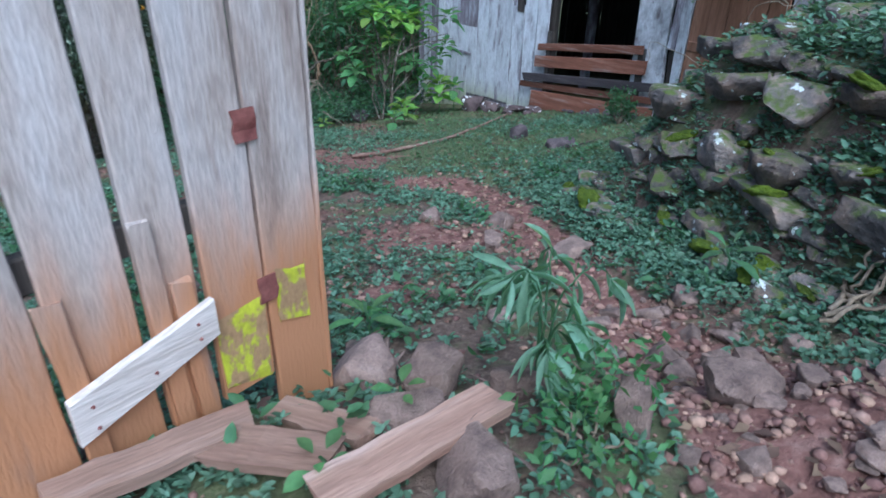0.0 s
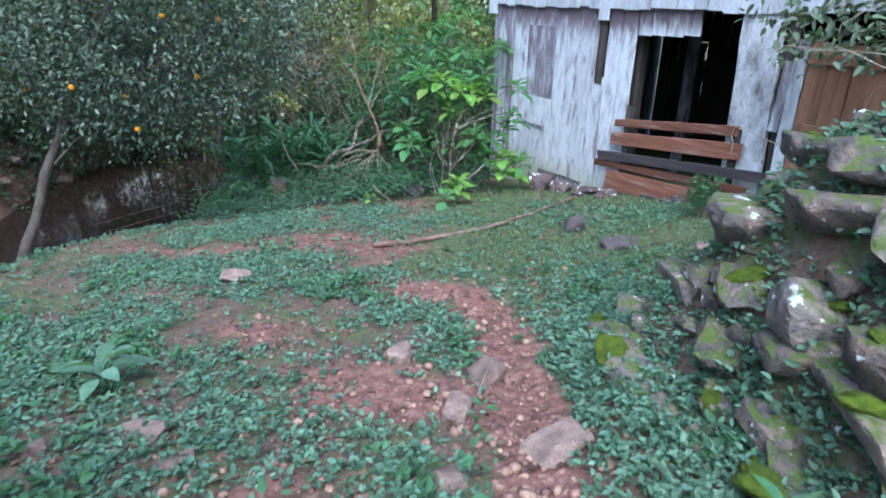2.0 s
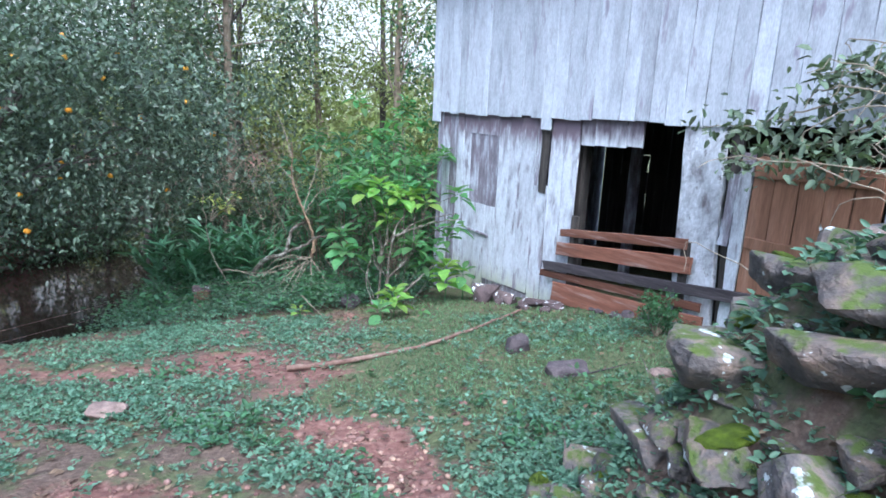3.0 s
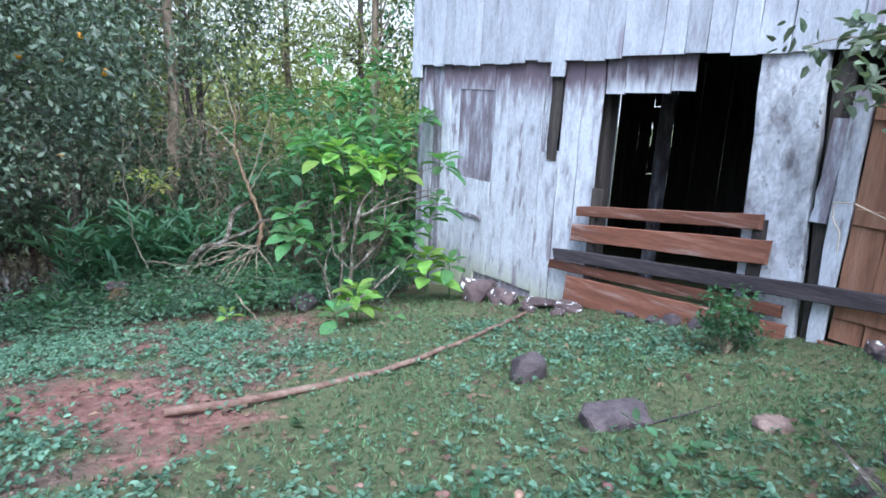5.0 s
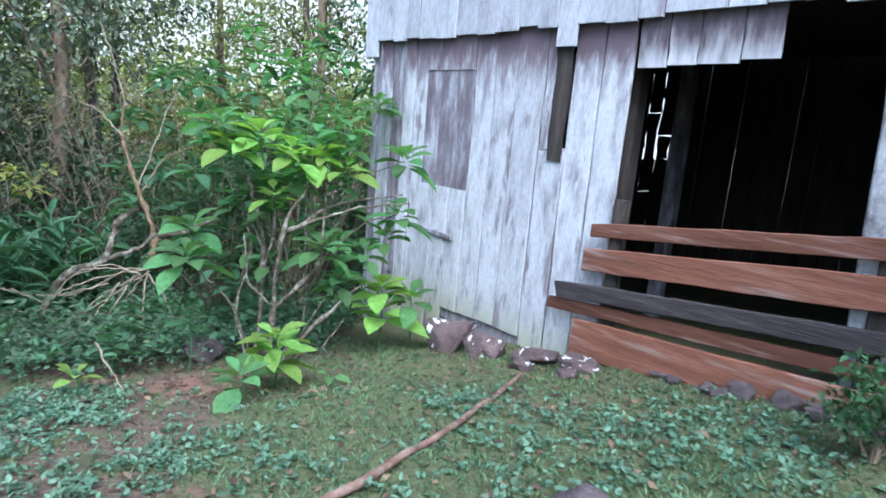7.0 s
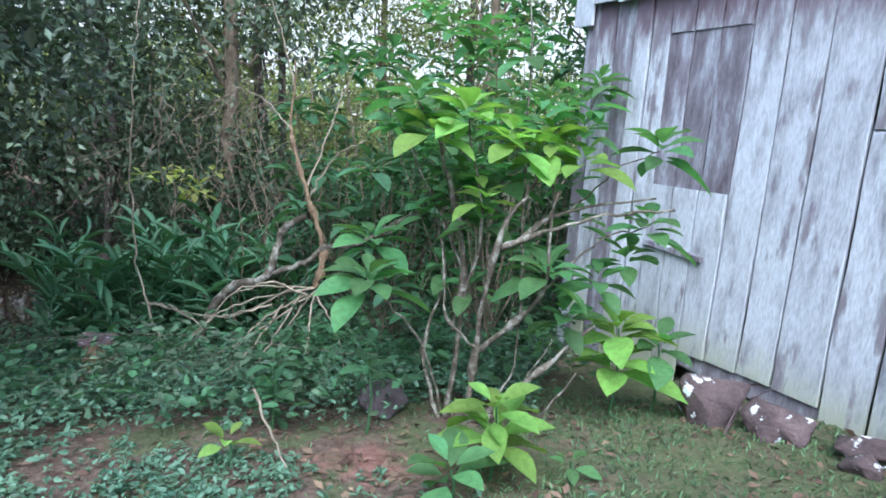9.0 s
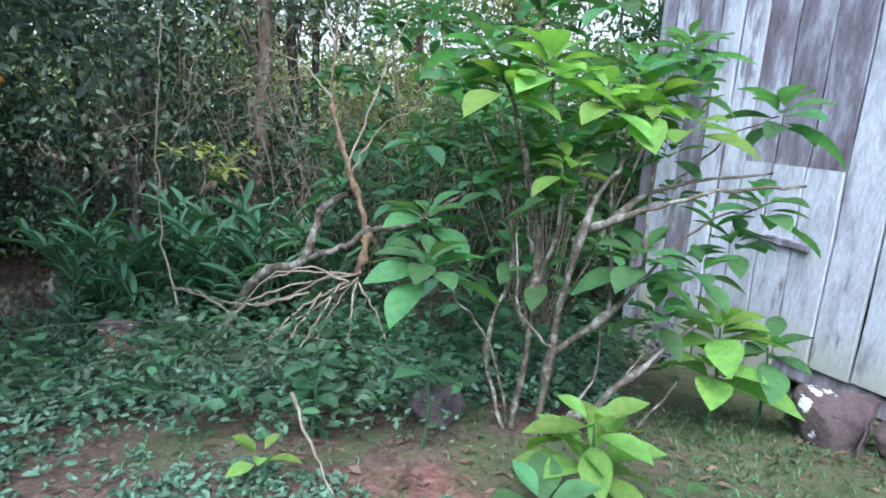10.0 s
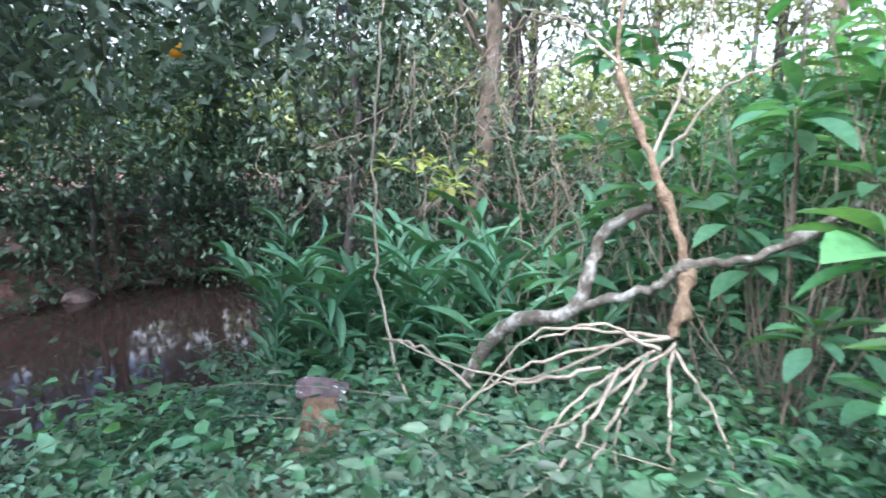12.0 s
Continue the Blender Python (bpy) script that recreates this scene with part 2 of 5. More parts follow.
M_WATER = bpy.data.materials.new("brown_creek_water")
M_WATER.use_nodes = True
_n = M_WATER.node_tree
_b = _n.nodes["Principled BSDF"]
_b.inputs["Base Color"].default_value, _b.inputs["Roughness"].default_value = (0.022, 0.014, 0.011, 1), 0.06
_w, _p, _c = _n.nodes.new("ShaderNodeTexNoise"), _n.nodes.new("ShaderNodeBump"), _n.nodes.new("ShaderNodeTexCoord")
_w.inputs["Scale"].default_value, _p.inputs["Strength"].default_value = 3.0, 0.15
_n.links.new(_c.outputs["Object"], _w.inputs["Vector"])
_n.links.new(_w.outputs["Fac"], _p.inputs["Height"])
_n.links.new(_p.outputs[0], _b.inputs["Normal"])


def soil_material():
    m = bpy.data.materials.new("red_soil_with_litter_and_moss")
    m.use_nodes = True
    nt = m.node_tree
    N, L = nt.nodes.new, nt.links.new
    b = nt.nodes["Principled BSDF"]
    tc = N("ShaderNodeTexCoord")

    def tex(sc, det=6.0):
        t = N("ShaderNodeTexNoise")
        t.inputs["Scale"].default_value, t.inputs["Detail"].default_value, t.inputs["Roughness"].default_value = sc, det, 0.65
        L(tc.outputs["Object"], t.inputs["Vector"])
        return t.outputs["Fac"]

    def ramp(src, stops):
        r = N("ShaderNodeValToRGB")
        while len(r.color_ramp.elements) < len(stops):
            r.color_ramp.elements.new(0.5)
        for e, (p, c) in zip(r.color_ramp.elements, stops):
            e.position, e.color = p, (*c, 1)
        L(src, r.inputs["Fac"])
        return r.outputs["Color"]

    def mix(f, a, c):
        x = N("ShaderNodeMix")
        x.data_type = "RGBA"
        L(f, x.inputs[0])
        L(a, x.inputs[6])
        L(c, x.inputs[7])
        return x.outputs[2]

    def fac(src, lo, hi):
        r = N("ShaderNodeMapRange")
        r.interpolation_type = "SMOOTHSTEP"
        r.inputs["From Min"].default_value, r.inputs["From Max"].default_value = lo, hi
        L(src, r.inputs["Value"])
        return r.outputs["Result"]

    red = ramp(tex(14), [(0.3, (0.12, 0.062, 0.052)), (0.5, (0.215, 0.11, 0.088)), (0.75, (0.34, 0.215, 0.18))])
    green = ramp(tex(22), [(0.3, (0.07, 0.075, 0.042)), (0.55, (0.115, 0.13, 0.062)), (0.75, (0.20, 0.18, 0.105))])
    dirt = ramp(tex(30), [(0.3, (0.085, 0.058, 0.045)), (0.55, (0.155, 0.11, 0.085)), (0.8, (0.27, 0.21, 0.165))])
    a1 = N("ShaderNodeAttribute")
    a1.attribute_name = "bare"
    a2 = N("ShaderNodeAttribute")
    a2.attribute_name = "turf"
    col = mix(fac(tex(2.2), 0.46, 0.60), dirt, green)
    s = N("ShaderNodeMath")
    L(a2.outputs["Fac"], s.inputs[0])
    L(tex(5), s.inputs[1])
    col = mix(fac(s.outputs[0], 0.85, 1.15), col, green)
    s2 = N("ShaderNodeMath")
    L(a1.outputs["Fac"], s2.inputs[0])
    L(tex(6), s2.inputs[1])
    col = mix(fac(s2.outputs[0], 0.75, 1.05), col, red)
    L(col, b.inputs["Base Color"])
    b.inputs["Roughness"].default_value = 0.95
    b.inputs["Specular IOR Level"].default_value = 0.15
    bp = N("ShaderNodeBump")
    bp.inputs["Strength"].default_value, bp.inputs["Distance"].default_value = 0.8, 0.03
    L(tex(35), bp.inputs["Height"])
    L(bp.outputs[0], b.inputs["Normal"])
    return m


M_SOIL = soil_material()


# ---- mesh helpers ----
def link(name, me, mat, parent=None, label="", smooth=False):
    me.materials.append(mat)
    if smooth:
        me.polygons.foreach_set("use_smooth", np.ones(len(me.polygons), dtype=bool))
    ob = new(name, me)
    ob.parent = parent
    return tagged(ob, label) if label else ob


def mesh_of(name, verts, faces):
    """A mesh from arrays; faces all of one size."""
    v, f = np.asarray(verts, dtype=np.float32), np.asarray(faces, dtype=np.int32)
    me = bpy.data.meshes.new(name)
    me.vertices.add(len(v))
    me.vertices.foreach_set("co", v.ravel())
    k = f.shape[1]
    me.loops.add(f.size)
    me.loops.foreach_set("vertex_index", f.ravel())
    me.polygons.add(len(f))
    me.polygons.foreach_set("loop_start", np.arange(0, f.size, k, dtype=np.int32))
    me.update(calc_edges=True)
    me.validate()
    return me


def empty(name, m=None, label="", category="", group="", kind=""):
    ob = new(name)
    ob.empty_display_size = 0.1
    if m is not None:
        ob.matrix_world = m
    return tagged(ob, label, category, group, kind)


def board(name, a, b, thick, mat, parent, face=0.0, along="z", segs=7, rag=0.006, label="", endrag=0.0):
    """A sawn board in its parent's x-z plane: a = (lo0, hi0, s0), b = (lo1, hi1, s1): the edges' places across at both ends, and the ends' places
    along; its outer face lies at y = face and its thickness goes to +y."""
    rng = random.Random(name + str(a) + str(b))
    bm = bmesh.new()
    rings = []
    for i in range(segs + 1):
        t = i / segs
        lo, hi = a[0] + (b[0] - a[0]) * t, a[1] + (b[1] - a[1]) * t
        lo += rng.uniform(-rag, rag)
        hi += rng.uniform(-rag, rag)
        off = rng.uniform(-rag, rag) * 0.5
        c = min(thick, hi - lo) * 0.18
        s = [a[2] + (b[2] - a[2]) * t] * 6
        if endrag and i in (0, segs):
            s = [q + rng.uniform(-endrag, endrag) for q in s]
        sect = ((lo, c), (lo + c, 0), (hi - c, 0), (hi, c), (hi, thick), (lo, thick))
        rings.append([bm.verts.new((u, face + off + y, w) if along == "z" else (w, face + off + y, u)) for (u, y), w in zip(sect, s)])
    for r0, r1 in zip(rings, rings[1:]):
        for k in range(6):
            bm.faces.new((r0[k], r0[(k + 1) % 6], r1[(k + 1) % 6], r1[k]))
    bm.faces.new(rings[0][::-1])
    bm.faces.new(rings[-1])
    bmesh.ops.recalc_face_normals(bm, faces=bm.faces)
    me = bpy.data.meshes.new(name)
    bm.to_mesh(me)
    bm.free()
    return link(name, me, mat, parent, label)


def rock_mesh(seed, squash=(1, 0.8, 0.62), rough=0.055):
    """An angular field stone about 1 across, with worn edges."""
    rng = random.Random(seed)
    bm = bmesh.new()
    for k in range(15):
        p = Vector((rng.uniform(-1, 1), rng.uniform(-1, 1), rng.uniform(-1, 1)))
        p = p / max(abs(p.x), abs(p.y), abs(p.z)) * rng.uniform(0.82, 1.0)
        p = p.lerp(p.normalized(), 0.25)
        bm.verts.new((p.x * 0.5 * squash[0], p.y * 0.5 * squash[1], p.z * 0.5 * squash[2]))
    bmesh.ops.convex_hull(bm, input=bm.verts)
    bmesh.ops.delete(bm, geom=[q for q in bm.verts if not q.link_faces], context="VERTS")
    bmesh.ops.dissolve_limit(bm, angle_limit=radians(14), verts=bm.verts, edges=bm.edges)
    bmesh.ops.bevel(bm, geom=list(bm.edges), offset=0.045, segments=2, profile=0.6, affect="EDGES")
    bmesh.ops.triangulate(bm, faces=bm.faces)
    long_edges = [e for e in bm.edges if e.calc_length() > 0.16]
    bmesh.ops.subdivide_edges(bm, edges=long_edges, cuts=2)
    bmesh.ops.triangulate(bm, faces=bm.faces)
    o = Vector((rng.uniform(-50, 50), rng.uniform(-50, 50), rng.uniform(-50, 50)))
    for q in bm.verts:
        q.co *= 1 + rough * noise.noise(q.co * 5 + o) * 1.5 + rough * noise.noise(q.co * 13 + o)
    bmesh.ops.recalc_face_normals(bm, faces=bm.faces)
    me = bpy.data.meshes.new("stone")
    bm.to_mesh(me)
    bm.free()
    me.polygons.foreach_set("use_smooth", np.ones(len(me.polygons), dtype=bool))
    me.set_sharp_from_angle(angle=radians(32))
    return me


def tubes(strands, sides=6):
    """Tapered tubes: strands of (points, radii). Returns verts, quads."""
    V, F = [], []
    ang = np.linspace(0, 2 * np.pi, sides, endpoint=False)
    for pts, rad in strands:
        p, r = np.asarray(pts, float), np.asarray(rad, float)
        tan = np.gradient(p, axis=0)
        tan /= np.linalg.norm(tan, axis=1)[:, None] + 1e-9
        ref = np.array([0.31, 0.77, 0.55]) if abs(tan[0] @ np.array([0.31, 0.77, 0.55])) < 0.9 else np.array([1.0, 0, 0])
        s = np.cross(tan, ref)
        s /= np.linalg.norm(s, axis=1)[:, None] + 1e-9
        u = np.cross(tan, s)
        base = sum(len(x) for x in V)
        ring = p[:, None] + r[:, None, None] * (np.cos(ang)[None, :, None] * s[:, None] + np.sin(ang)[None, :, None] * u[:, None])
        V.append(ring.reshape(-1, 3))
        n = len(p)
        i = np.arange(n - 1)[:, None] * sides
        k = np.arange(sides)[None]
        k2 = (k + 1) % sides
        F.append(base + np.stack([i + k, i + k2, i + sides + k2, i + sides + k], -1).reshape(-1, 4))
    return np.concatenate(V), np.concatenate(F)


def bent(points, n=10, wobble=0.02, rng=None):
    """A smooth wobbling line through a few points."""
    P = [np.array(p, float) for p in points]
    P = [2 * P[0] - P[1]] + P + [2 * P[-1] - P[-2]]
    out = []
    for i in range(1, len(P) - 2):
        for t in np.linspace(0, 1, n, endpoint=(i == len(P) - 3)):
            a, b, c, d = P[i - 1:i + 3]
            q = 0.5 * (2 * b + (c - a) * t + (2 * a - 5 * b + 4 * c - d) * t * t + (3 * b - a - 3 * c + d) * t ** 3)
            out.append(q + (np.array([rng.gauss(0, wobble) for _ in range(3)]) if rng and 0 < len(out) else 0))
    return np.array(out)


LEAF_SMALL = (np.array([(0, 0, 0), (0.45, 0.5, 0.08), (1, 0, -0.05), (0.45, -0.5, 0.08)]), np.array([(0, 1, 2), (0, 2, 3)]))
LEAF_OVAL = (np.array([(0, 0, 0), (0.3, 0.46, 0.07), (0.72, 0.34, 0.02), (1, 0, -0.12), (0.72, -0.34, 0.02), (0.3, -0.46, 0.07)]), np.array([(0, 1, 2, 3), (0, 3, 4, 5)]))
_s = np.linspace(0, 1, 7)


def broad_template():
    wd = np.sin(np.pi * _s ** 1.15) ** 0.85
    wd[0], wd[-1] = 0.03, 0.02
    droop = -0.30 * _s ** 2
    v = [(_s[i], sgn * 0.5 * wd[i], droop[i] + (0.10 * wd[i] if sgn else 0)) for i in range(7) for sgn in (-1, 0, 1)]
    f = [(3 * i + k, 3 * i + k + 1, 3 * i + k + 4, 3 * i + k + 3) for i in range(6) for k in (0, 1)]
    return np.array(v), np.array(f)


LEAF_BROAD = broad_template()


def unit(a):
    return a / (np.linalg.norm(a, axis=-1, keepdims=True) + 1e-9)


def leaf_arrays(pos, way, length, ratio, template, rng, roll=0.5):
    """Leaves at pos, pointing along way, their faces turned to the sky as far as they can be, with some roll."""
    tv, tf = template
    n = len(pos)
    way = unit(way)
    up = np.array([0, 0, 1.0]) + rng.normal(0, roll, (n, 3))
    side = unit(np.cross(up, way))
    up = np.cross(way, side)
    L = np.asarray(length)[:, None, None] if np.ndim(length) else length
    v = pos[:, None] + L * (tv[None, :, 0:1] * way[:, None] + tv[None, :, 1:2] * ratio * side[:, None] + tv[None, :, 2:3] * up[:, None])
    f = tf[None] + (np.arange(n) * len(tv))[:, None, None]
    return v.reshape(-1, 3), f.reshape(-1, tf.shape[1])


def smooth01(x, a, b):
    t = np.clip((x - a) / (b - a), 0, 1)
    return t * t * (3 - 2 * t)


# ---- the ground ----
WATER_Z = -2.5
PATH = np.array([(0.75, -3.0), (0.7, 0.0), (0.95, 1.3), (0.9, 2.3), (0.75, 3.2), (0.6, 4.0), (0.42, 4.8), (0.2, 5.3), (-0.3, 5.6)])


def path_distance(x, y):
    best = np.full(np.shape(x), 99.0)
    for (ax, ay), (bx, by) in zip(PATH, PATH[1:]):
        t = np.clip(((x - ax) * (bx - ax) + (y - ay) * (by - ay)) / ((bx - ax) ** 2 + (by - ay) ** 2), 0, 1)
        best = np.minimum(best, np.hypot(x - ax - t * (bx - ax), y - ay - t * (by - ay)))
    return best


def wave(x, y, k, s):
    return np.sin(k * x + 1.7 * np.sin(0.7 * k * y + s) + s) * np.sin(k * 0.9 * y + 1.3 * np.sin(0.8 * k * x - s) + 2 * s)


def creek_axis(y):
    return -7.9 - 0.12 * (y - 12) + 0.3 * np.sin(0.5 * y) + 0.9 * np.exp(-((y - 9.5) / 2.0) ** 2)


def mound_foot(y):
    return np.where(y < 4.6, 1.12 + 0.30 * (4.6 - y), 1.12 + 0.75 * (y - 4.6))


def mound(x, y):
    """The height of the stone bank above the slope."""
    h = 1.5 * np.clip(x - mound_foot(y) - 0.1, 0, 0.72) + 0.25 * np.clip(x - mound_foot(y) - 0.82, 0, 1.2)
    return h * (1 - smooth01(y, 5.5, 6.8)) * smooth01(y, -3.0, 1.8)


def gz(x, y):
    x, y = np.asarray(x, float), np.asarray(y, float)
    xx, yy = np.clip(x, -9, 5), np.clip(y, 1.25, 13.0)
    z = -0.33 - 0.16 * (yy - 3.1) + 0.1 * (xx - 0.4)
    z = z + 0.25 * (1 - smooth01(y, 1.3, 2.15)) - 0.07 * np.clip(-2.6 - xx, 0, 3) * smooth01(y, 7.5, 10.0)
    z = z + 0.020 * wave(x, y, 2.3, 0.4) + 0.010 * wave(x, y, 6.1, 1.9)
    z = z - 0.05 * np.exp(-(path_distance(x, y) / 0.22) ** 2)
    z = z + mound(x, y)
    z = np.maximum(z, -2.42 + 0.02 * wave(x, y, 2.0, 3.0))
    axis = creek_axis(y)
    d = np.abs(x - axis)
    z = z - 0.75 * (1 - smooth01(d, 1.3, 2.2))
    far = smooth01(axis - x, 1.7, 2.7)
    z = z + far * 0.8 + 0.10 * far * wave(x, y, 1.7, 0.2)
    out = smooth01(np.hypot(x, y - 7), 16, 40)
    return z * (1 - out) + out * -2.0


def bare(x, y):
    b = 1.0 * np.exp(-(path_distance(x, y) / 0.19) ** 2)
    b = b + 0.75 * np.exp(-(((x - 1.15) / 0.45) ** 2 + ((y - 1.5) / 0.9) ** 2))
    for cx, cy, rx, ry, s in ((-1.9, 7.4, 0.7, 0.5, 0.7), (-0.3, 5.6, 0.5, 0.3, 0.5), (-0.35, 3.9, 0.6, 0.35, 0.5), (-3.4, 6.9, 1.6, 0.3, 0.5), (-2.2, 8.6, 0.4, 0.3, 0.5), (0.15, 3.75, 0.5, 0.3, 0.55), (-1.2, 4.6, 0.7, 0.25, 0.55), (-0.3, 2.9, 0.6, 0.25, 0.5), (-2.6, 5.4, 0.6, 0.25, 0.5),
                              (-0.9, 6.3, 0.35, 0.25, 0.4), (-0.95, 6.95, 0.6, 0.45, 0.6), (-0.6, 7.9, 0.5, 0.3, 0.4), (-1.3, 9.7, 0.45, 0.3, 0.55), (-4.8, 7.6, 1.0, 0.5, 0.55)):
        b = b + s * np.exp(-(((x - cx) / rx) ** 2 + ((y - cy) / ry) ** 2))
    axis = creek_axis(y)
    b = b + 0.45 * smooth01(axis - x, 0.8, 1.4)
    return np.clip(b, 0, 1)


def turf(x, y):
    return smooth01(y, 5.0, 6.5) * smooth01(x, -1.6, 0.0) * (1 - 0.4 * smooth01(y + 0.5 * x, 8.7, 9.6))


def make_ground():
    def axis_of(lo, hi, step):
        mid = np.arange(lo, hi, step)
        grow = 1.35 ** np.arange(1, 32) * step
        grow = np.cumsum(grow)
        grow = grow[grow < 1500]
        return np.concatenate([lo - grow[::-1], mid, mid[-1] + grow])
    X, Y = axis_of(-9.5, 4.0, 0.07), axis_of(-1.0, 13.5, 0.07)
    gx, gy = np.meshgrid(X, Y)
    z = gz(gx, gy)
    near = smooth01(-np.hypot(gx, gy - 6), -14, -8)
    z = z + near * 0.012 * np.random.default_rng(3).normal(0, 1, z.shape) * (0.4 + 0.5 * bare(gx, gy))
    v = np.stack([gx, gy, z], -1).reshape(-1, 3)
    nx = len(X)
    i = (np.arange(len(Y) - 1)[:, None] * nx + np.arange(nx - 1)[None]).ravel()
    me = mesh_of("ground", v, np.stack([i, i + 1, i + nx + 1, i + nx], -1))
    for key, fn in (("bare", bare), ("turf", turf)):
        me.attributes.new(key, "FLOAT", "POINT").data.foreach_set("value", fn(gx, gy).ravel().astype(np.float32))
    ob = link("ground", me, M_SOIL, smooth=True)
    tagged(ob, "sloping red soil with weeds, short grass and fallen leaves", "ground", kind="structure")


make_ground()


def make_water():
    ys = np.linspace(-30, 45, 60)
    rows = []
    for y in ys:
        ax = float(creek_axis(y))
        for k in np.linspace(-2.3, 2.3, 9):
            rows.append((ax + k, y, WATER_Z))
    i = (np.arange(59)[:, None] * 9 + np.arange(8)[None]).ravel()
    ob = link("water", mesh_of("water", rows, np.stack([i, i + 1, i + 10, i + 9], -1)), M_WATER, smooth=True)
    tagged(ob, "shallow brown creek water between red earth banks", "water", kind="structure")


make_water()


def make_backdrop():
    """Added glowing ring far beyond the woods, standing in for bright hazy sky."""
    m = bpy.data.materials.new("glowing_sky_backdrop")
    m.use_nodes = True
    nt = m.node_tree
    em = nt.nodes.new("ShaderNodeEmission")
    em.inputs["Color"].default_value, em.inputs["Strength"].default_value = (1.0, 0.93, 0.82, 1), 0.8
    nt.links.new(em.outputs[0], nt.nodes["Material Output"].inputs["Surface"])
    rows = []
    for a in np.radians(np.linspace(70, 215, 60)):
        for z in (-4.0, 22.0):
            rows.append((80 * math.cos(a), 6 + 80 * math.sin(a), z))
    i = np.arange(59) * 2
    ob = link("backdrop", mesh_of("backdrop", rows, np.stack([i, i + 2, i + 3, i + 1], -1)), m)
    tagged(ob, "added glowing backdrop for the bright hazy sky behind the woods", "backdrop", kind="structure")


make_backdrop()


# ---- the barn ----
BARN_X, BARN_IN = Vector((0.675, -0.738, 0)).normalized(), Vector((0.738, 0.675, 0)).normalized()
BARN = Matrix(((BARN_X.x, BARN_IN.x, 0, -0.6), (BARN_X.y, BARN_IN.y, 0, 12.85), (0, 0, 1, 0), (0, 0, 0, 1)))


def in_barn(x, y, pad=0.3):
    p = BARN.inverted() @ Vector((x, y, 0))
    return -pad < p.x < 9.5 + pad and -pad < p.y < 5 + pad


def make_barn():
    rng = random.Random(11)
    barn = empty("barn", BARN, "old barn of weathered whitish vertical boards with a gaping opening", "barn")
    front = empty("front_wall")
    front.parent = barn
    # lower boards, corner to opening
    edges = [-0.02, 0.13, 0.34, 0.56, 0.74, 0.93, 1.15, 1.38, 1.62, 1.88, 2.14, 2.45, 2.72, 2.99, 3.25]
    for i, (u0, u1) in enumerate(zip(edges, edges[1:])):
        foot = -1.45 - 0.02 * rng.random() - (0.16 if u0 > 2.4 else 0) - (0.52 if u0 < 1.3 else 0)
        top = 1.30
        mat = M_BARN
        if 0.92 <= u0 < 1.6:
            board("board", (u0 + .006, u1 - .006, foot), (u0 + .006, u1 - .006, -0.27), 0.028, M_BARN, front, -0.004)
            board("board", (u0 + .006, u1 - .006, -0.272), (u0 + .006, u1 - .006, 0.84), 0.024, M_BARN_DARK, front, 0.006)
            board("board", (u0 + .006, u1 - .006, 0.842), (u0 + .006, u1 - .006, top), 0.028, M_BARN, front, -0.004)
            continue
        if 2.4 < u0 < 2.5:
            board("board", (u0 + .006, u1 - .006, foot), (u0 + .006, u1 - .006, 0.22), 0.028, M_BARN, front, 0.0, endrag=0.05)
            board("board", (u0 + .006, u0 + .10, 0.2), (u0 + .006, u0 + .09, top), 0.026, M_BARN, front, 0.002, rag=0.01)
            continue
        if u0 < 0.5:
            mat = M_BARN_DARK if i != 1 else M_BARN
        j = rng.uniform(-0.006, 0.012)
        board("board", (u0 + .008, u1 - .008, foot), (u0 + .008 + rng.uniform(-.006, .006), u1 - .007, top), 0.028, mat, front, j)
    # black strip covering the slit above the cut-off board
    board("tar_strip", (2.565, 2.715, 0.17), (2.55, 2.715, 1.2), 0.008, M_DARK_WOOD, front, -0.012, rag=0.012, endrag=0.07, label="ragged black strip")
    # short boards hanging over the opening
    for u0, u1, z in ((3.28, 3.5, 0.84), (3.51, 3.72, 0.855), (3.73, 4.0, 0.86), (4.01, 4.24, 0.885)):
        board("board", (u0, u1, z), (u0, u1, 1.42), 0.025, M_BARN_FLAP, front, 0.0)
    # batten low on the wall
    board("batten", (-0.745, -0.70, 0.95), (-0.775, -0.73, 1.5), 0.03, M_BARN_DARK, front, -0.034, along="x")
    # upper boards, lapping over the lower ones
    u = -0.13
    k = 0
    while u < 8.6:
        w = rng.uniform(0.19, 0.29)
        low = 1.13 + 0.012 * u + rng.uniform(-0.02, 0.02)
        if u < 0.0:
            low = 0.98
        if 2.42 < u < 2.72:
            low = 1.0
        if u > 5.6:
            low += 0.03
        board("board", (u + .003, u + w - .003, low), (u + .003, u + w - .003, 3.7), 0.026, M_BARN_TOP, front, -0.062 + rng.uniform(-.006, .006))
        u += w
        k += 1
    # split slab post right of the opening
    board("slab_post", (4.92, 5.42, -1.12), (4.80, 5.30, 1.22), 0.07, M_SLAB, front, -0.03, rag=0.010, endrag=0.04, label="wide pale grey split slab beside the opening")
    board("board", (5.44, 5.56, -1.1), (5.33, 5.47, 1.3), 0.05, M_DARK_WOOD, front, 0.03, rag=0.015)
    board("board", (5.38, 5.50, -0.05), (5.42, 5.54, 0.72), 0.03, M_BARN_DARK, front, -0.04, rag=0.01)
    board("board", (5.52, 5.64, -1.1), (5.52, 5.66, 0.95), 0.04, M_BARN, front, -0.05, rag=0.01)
    # sill beams
    board("sill_beam", (-1.60, -1.44, 0.0), (-1.62, -1.46, 2.5), 0.14, M_BARN_DARK, front, 0.03, along="x")
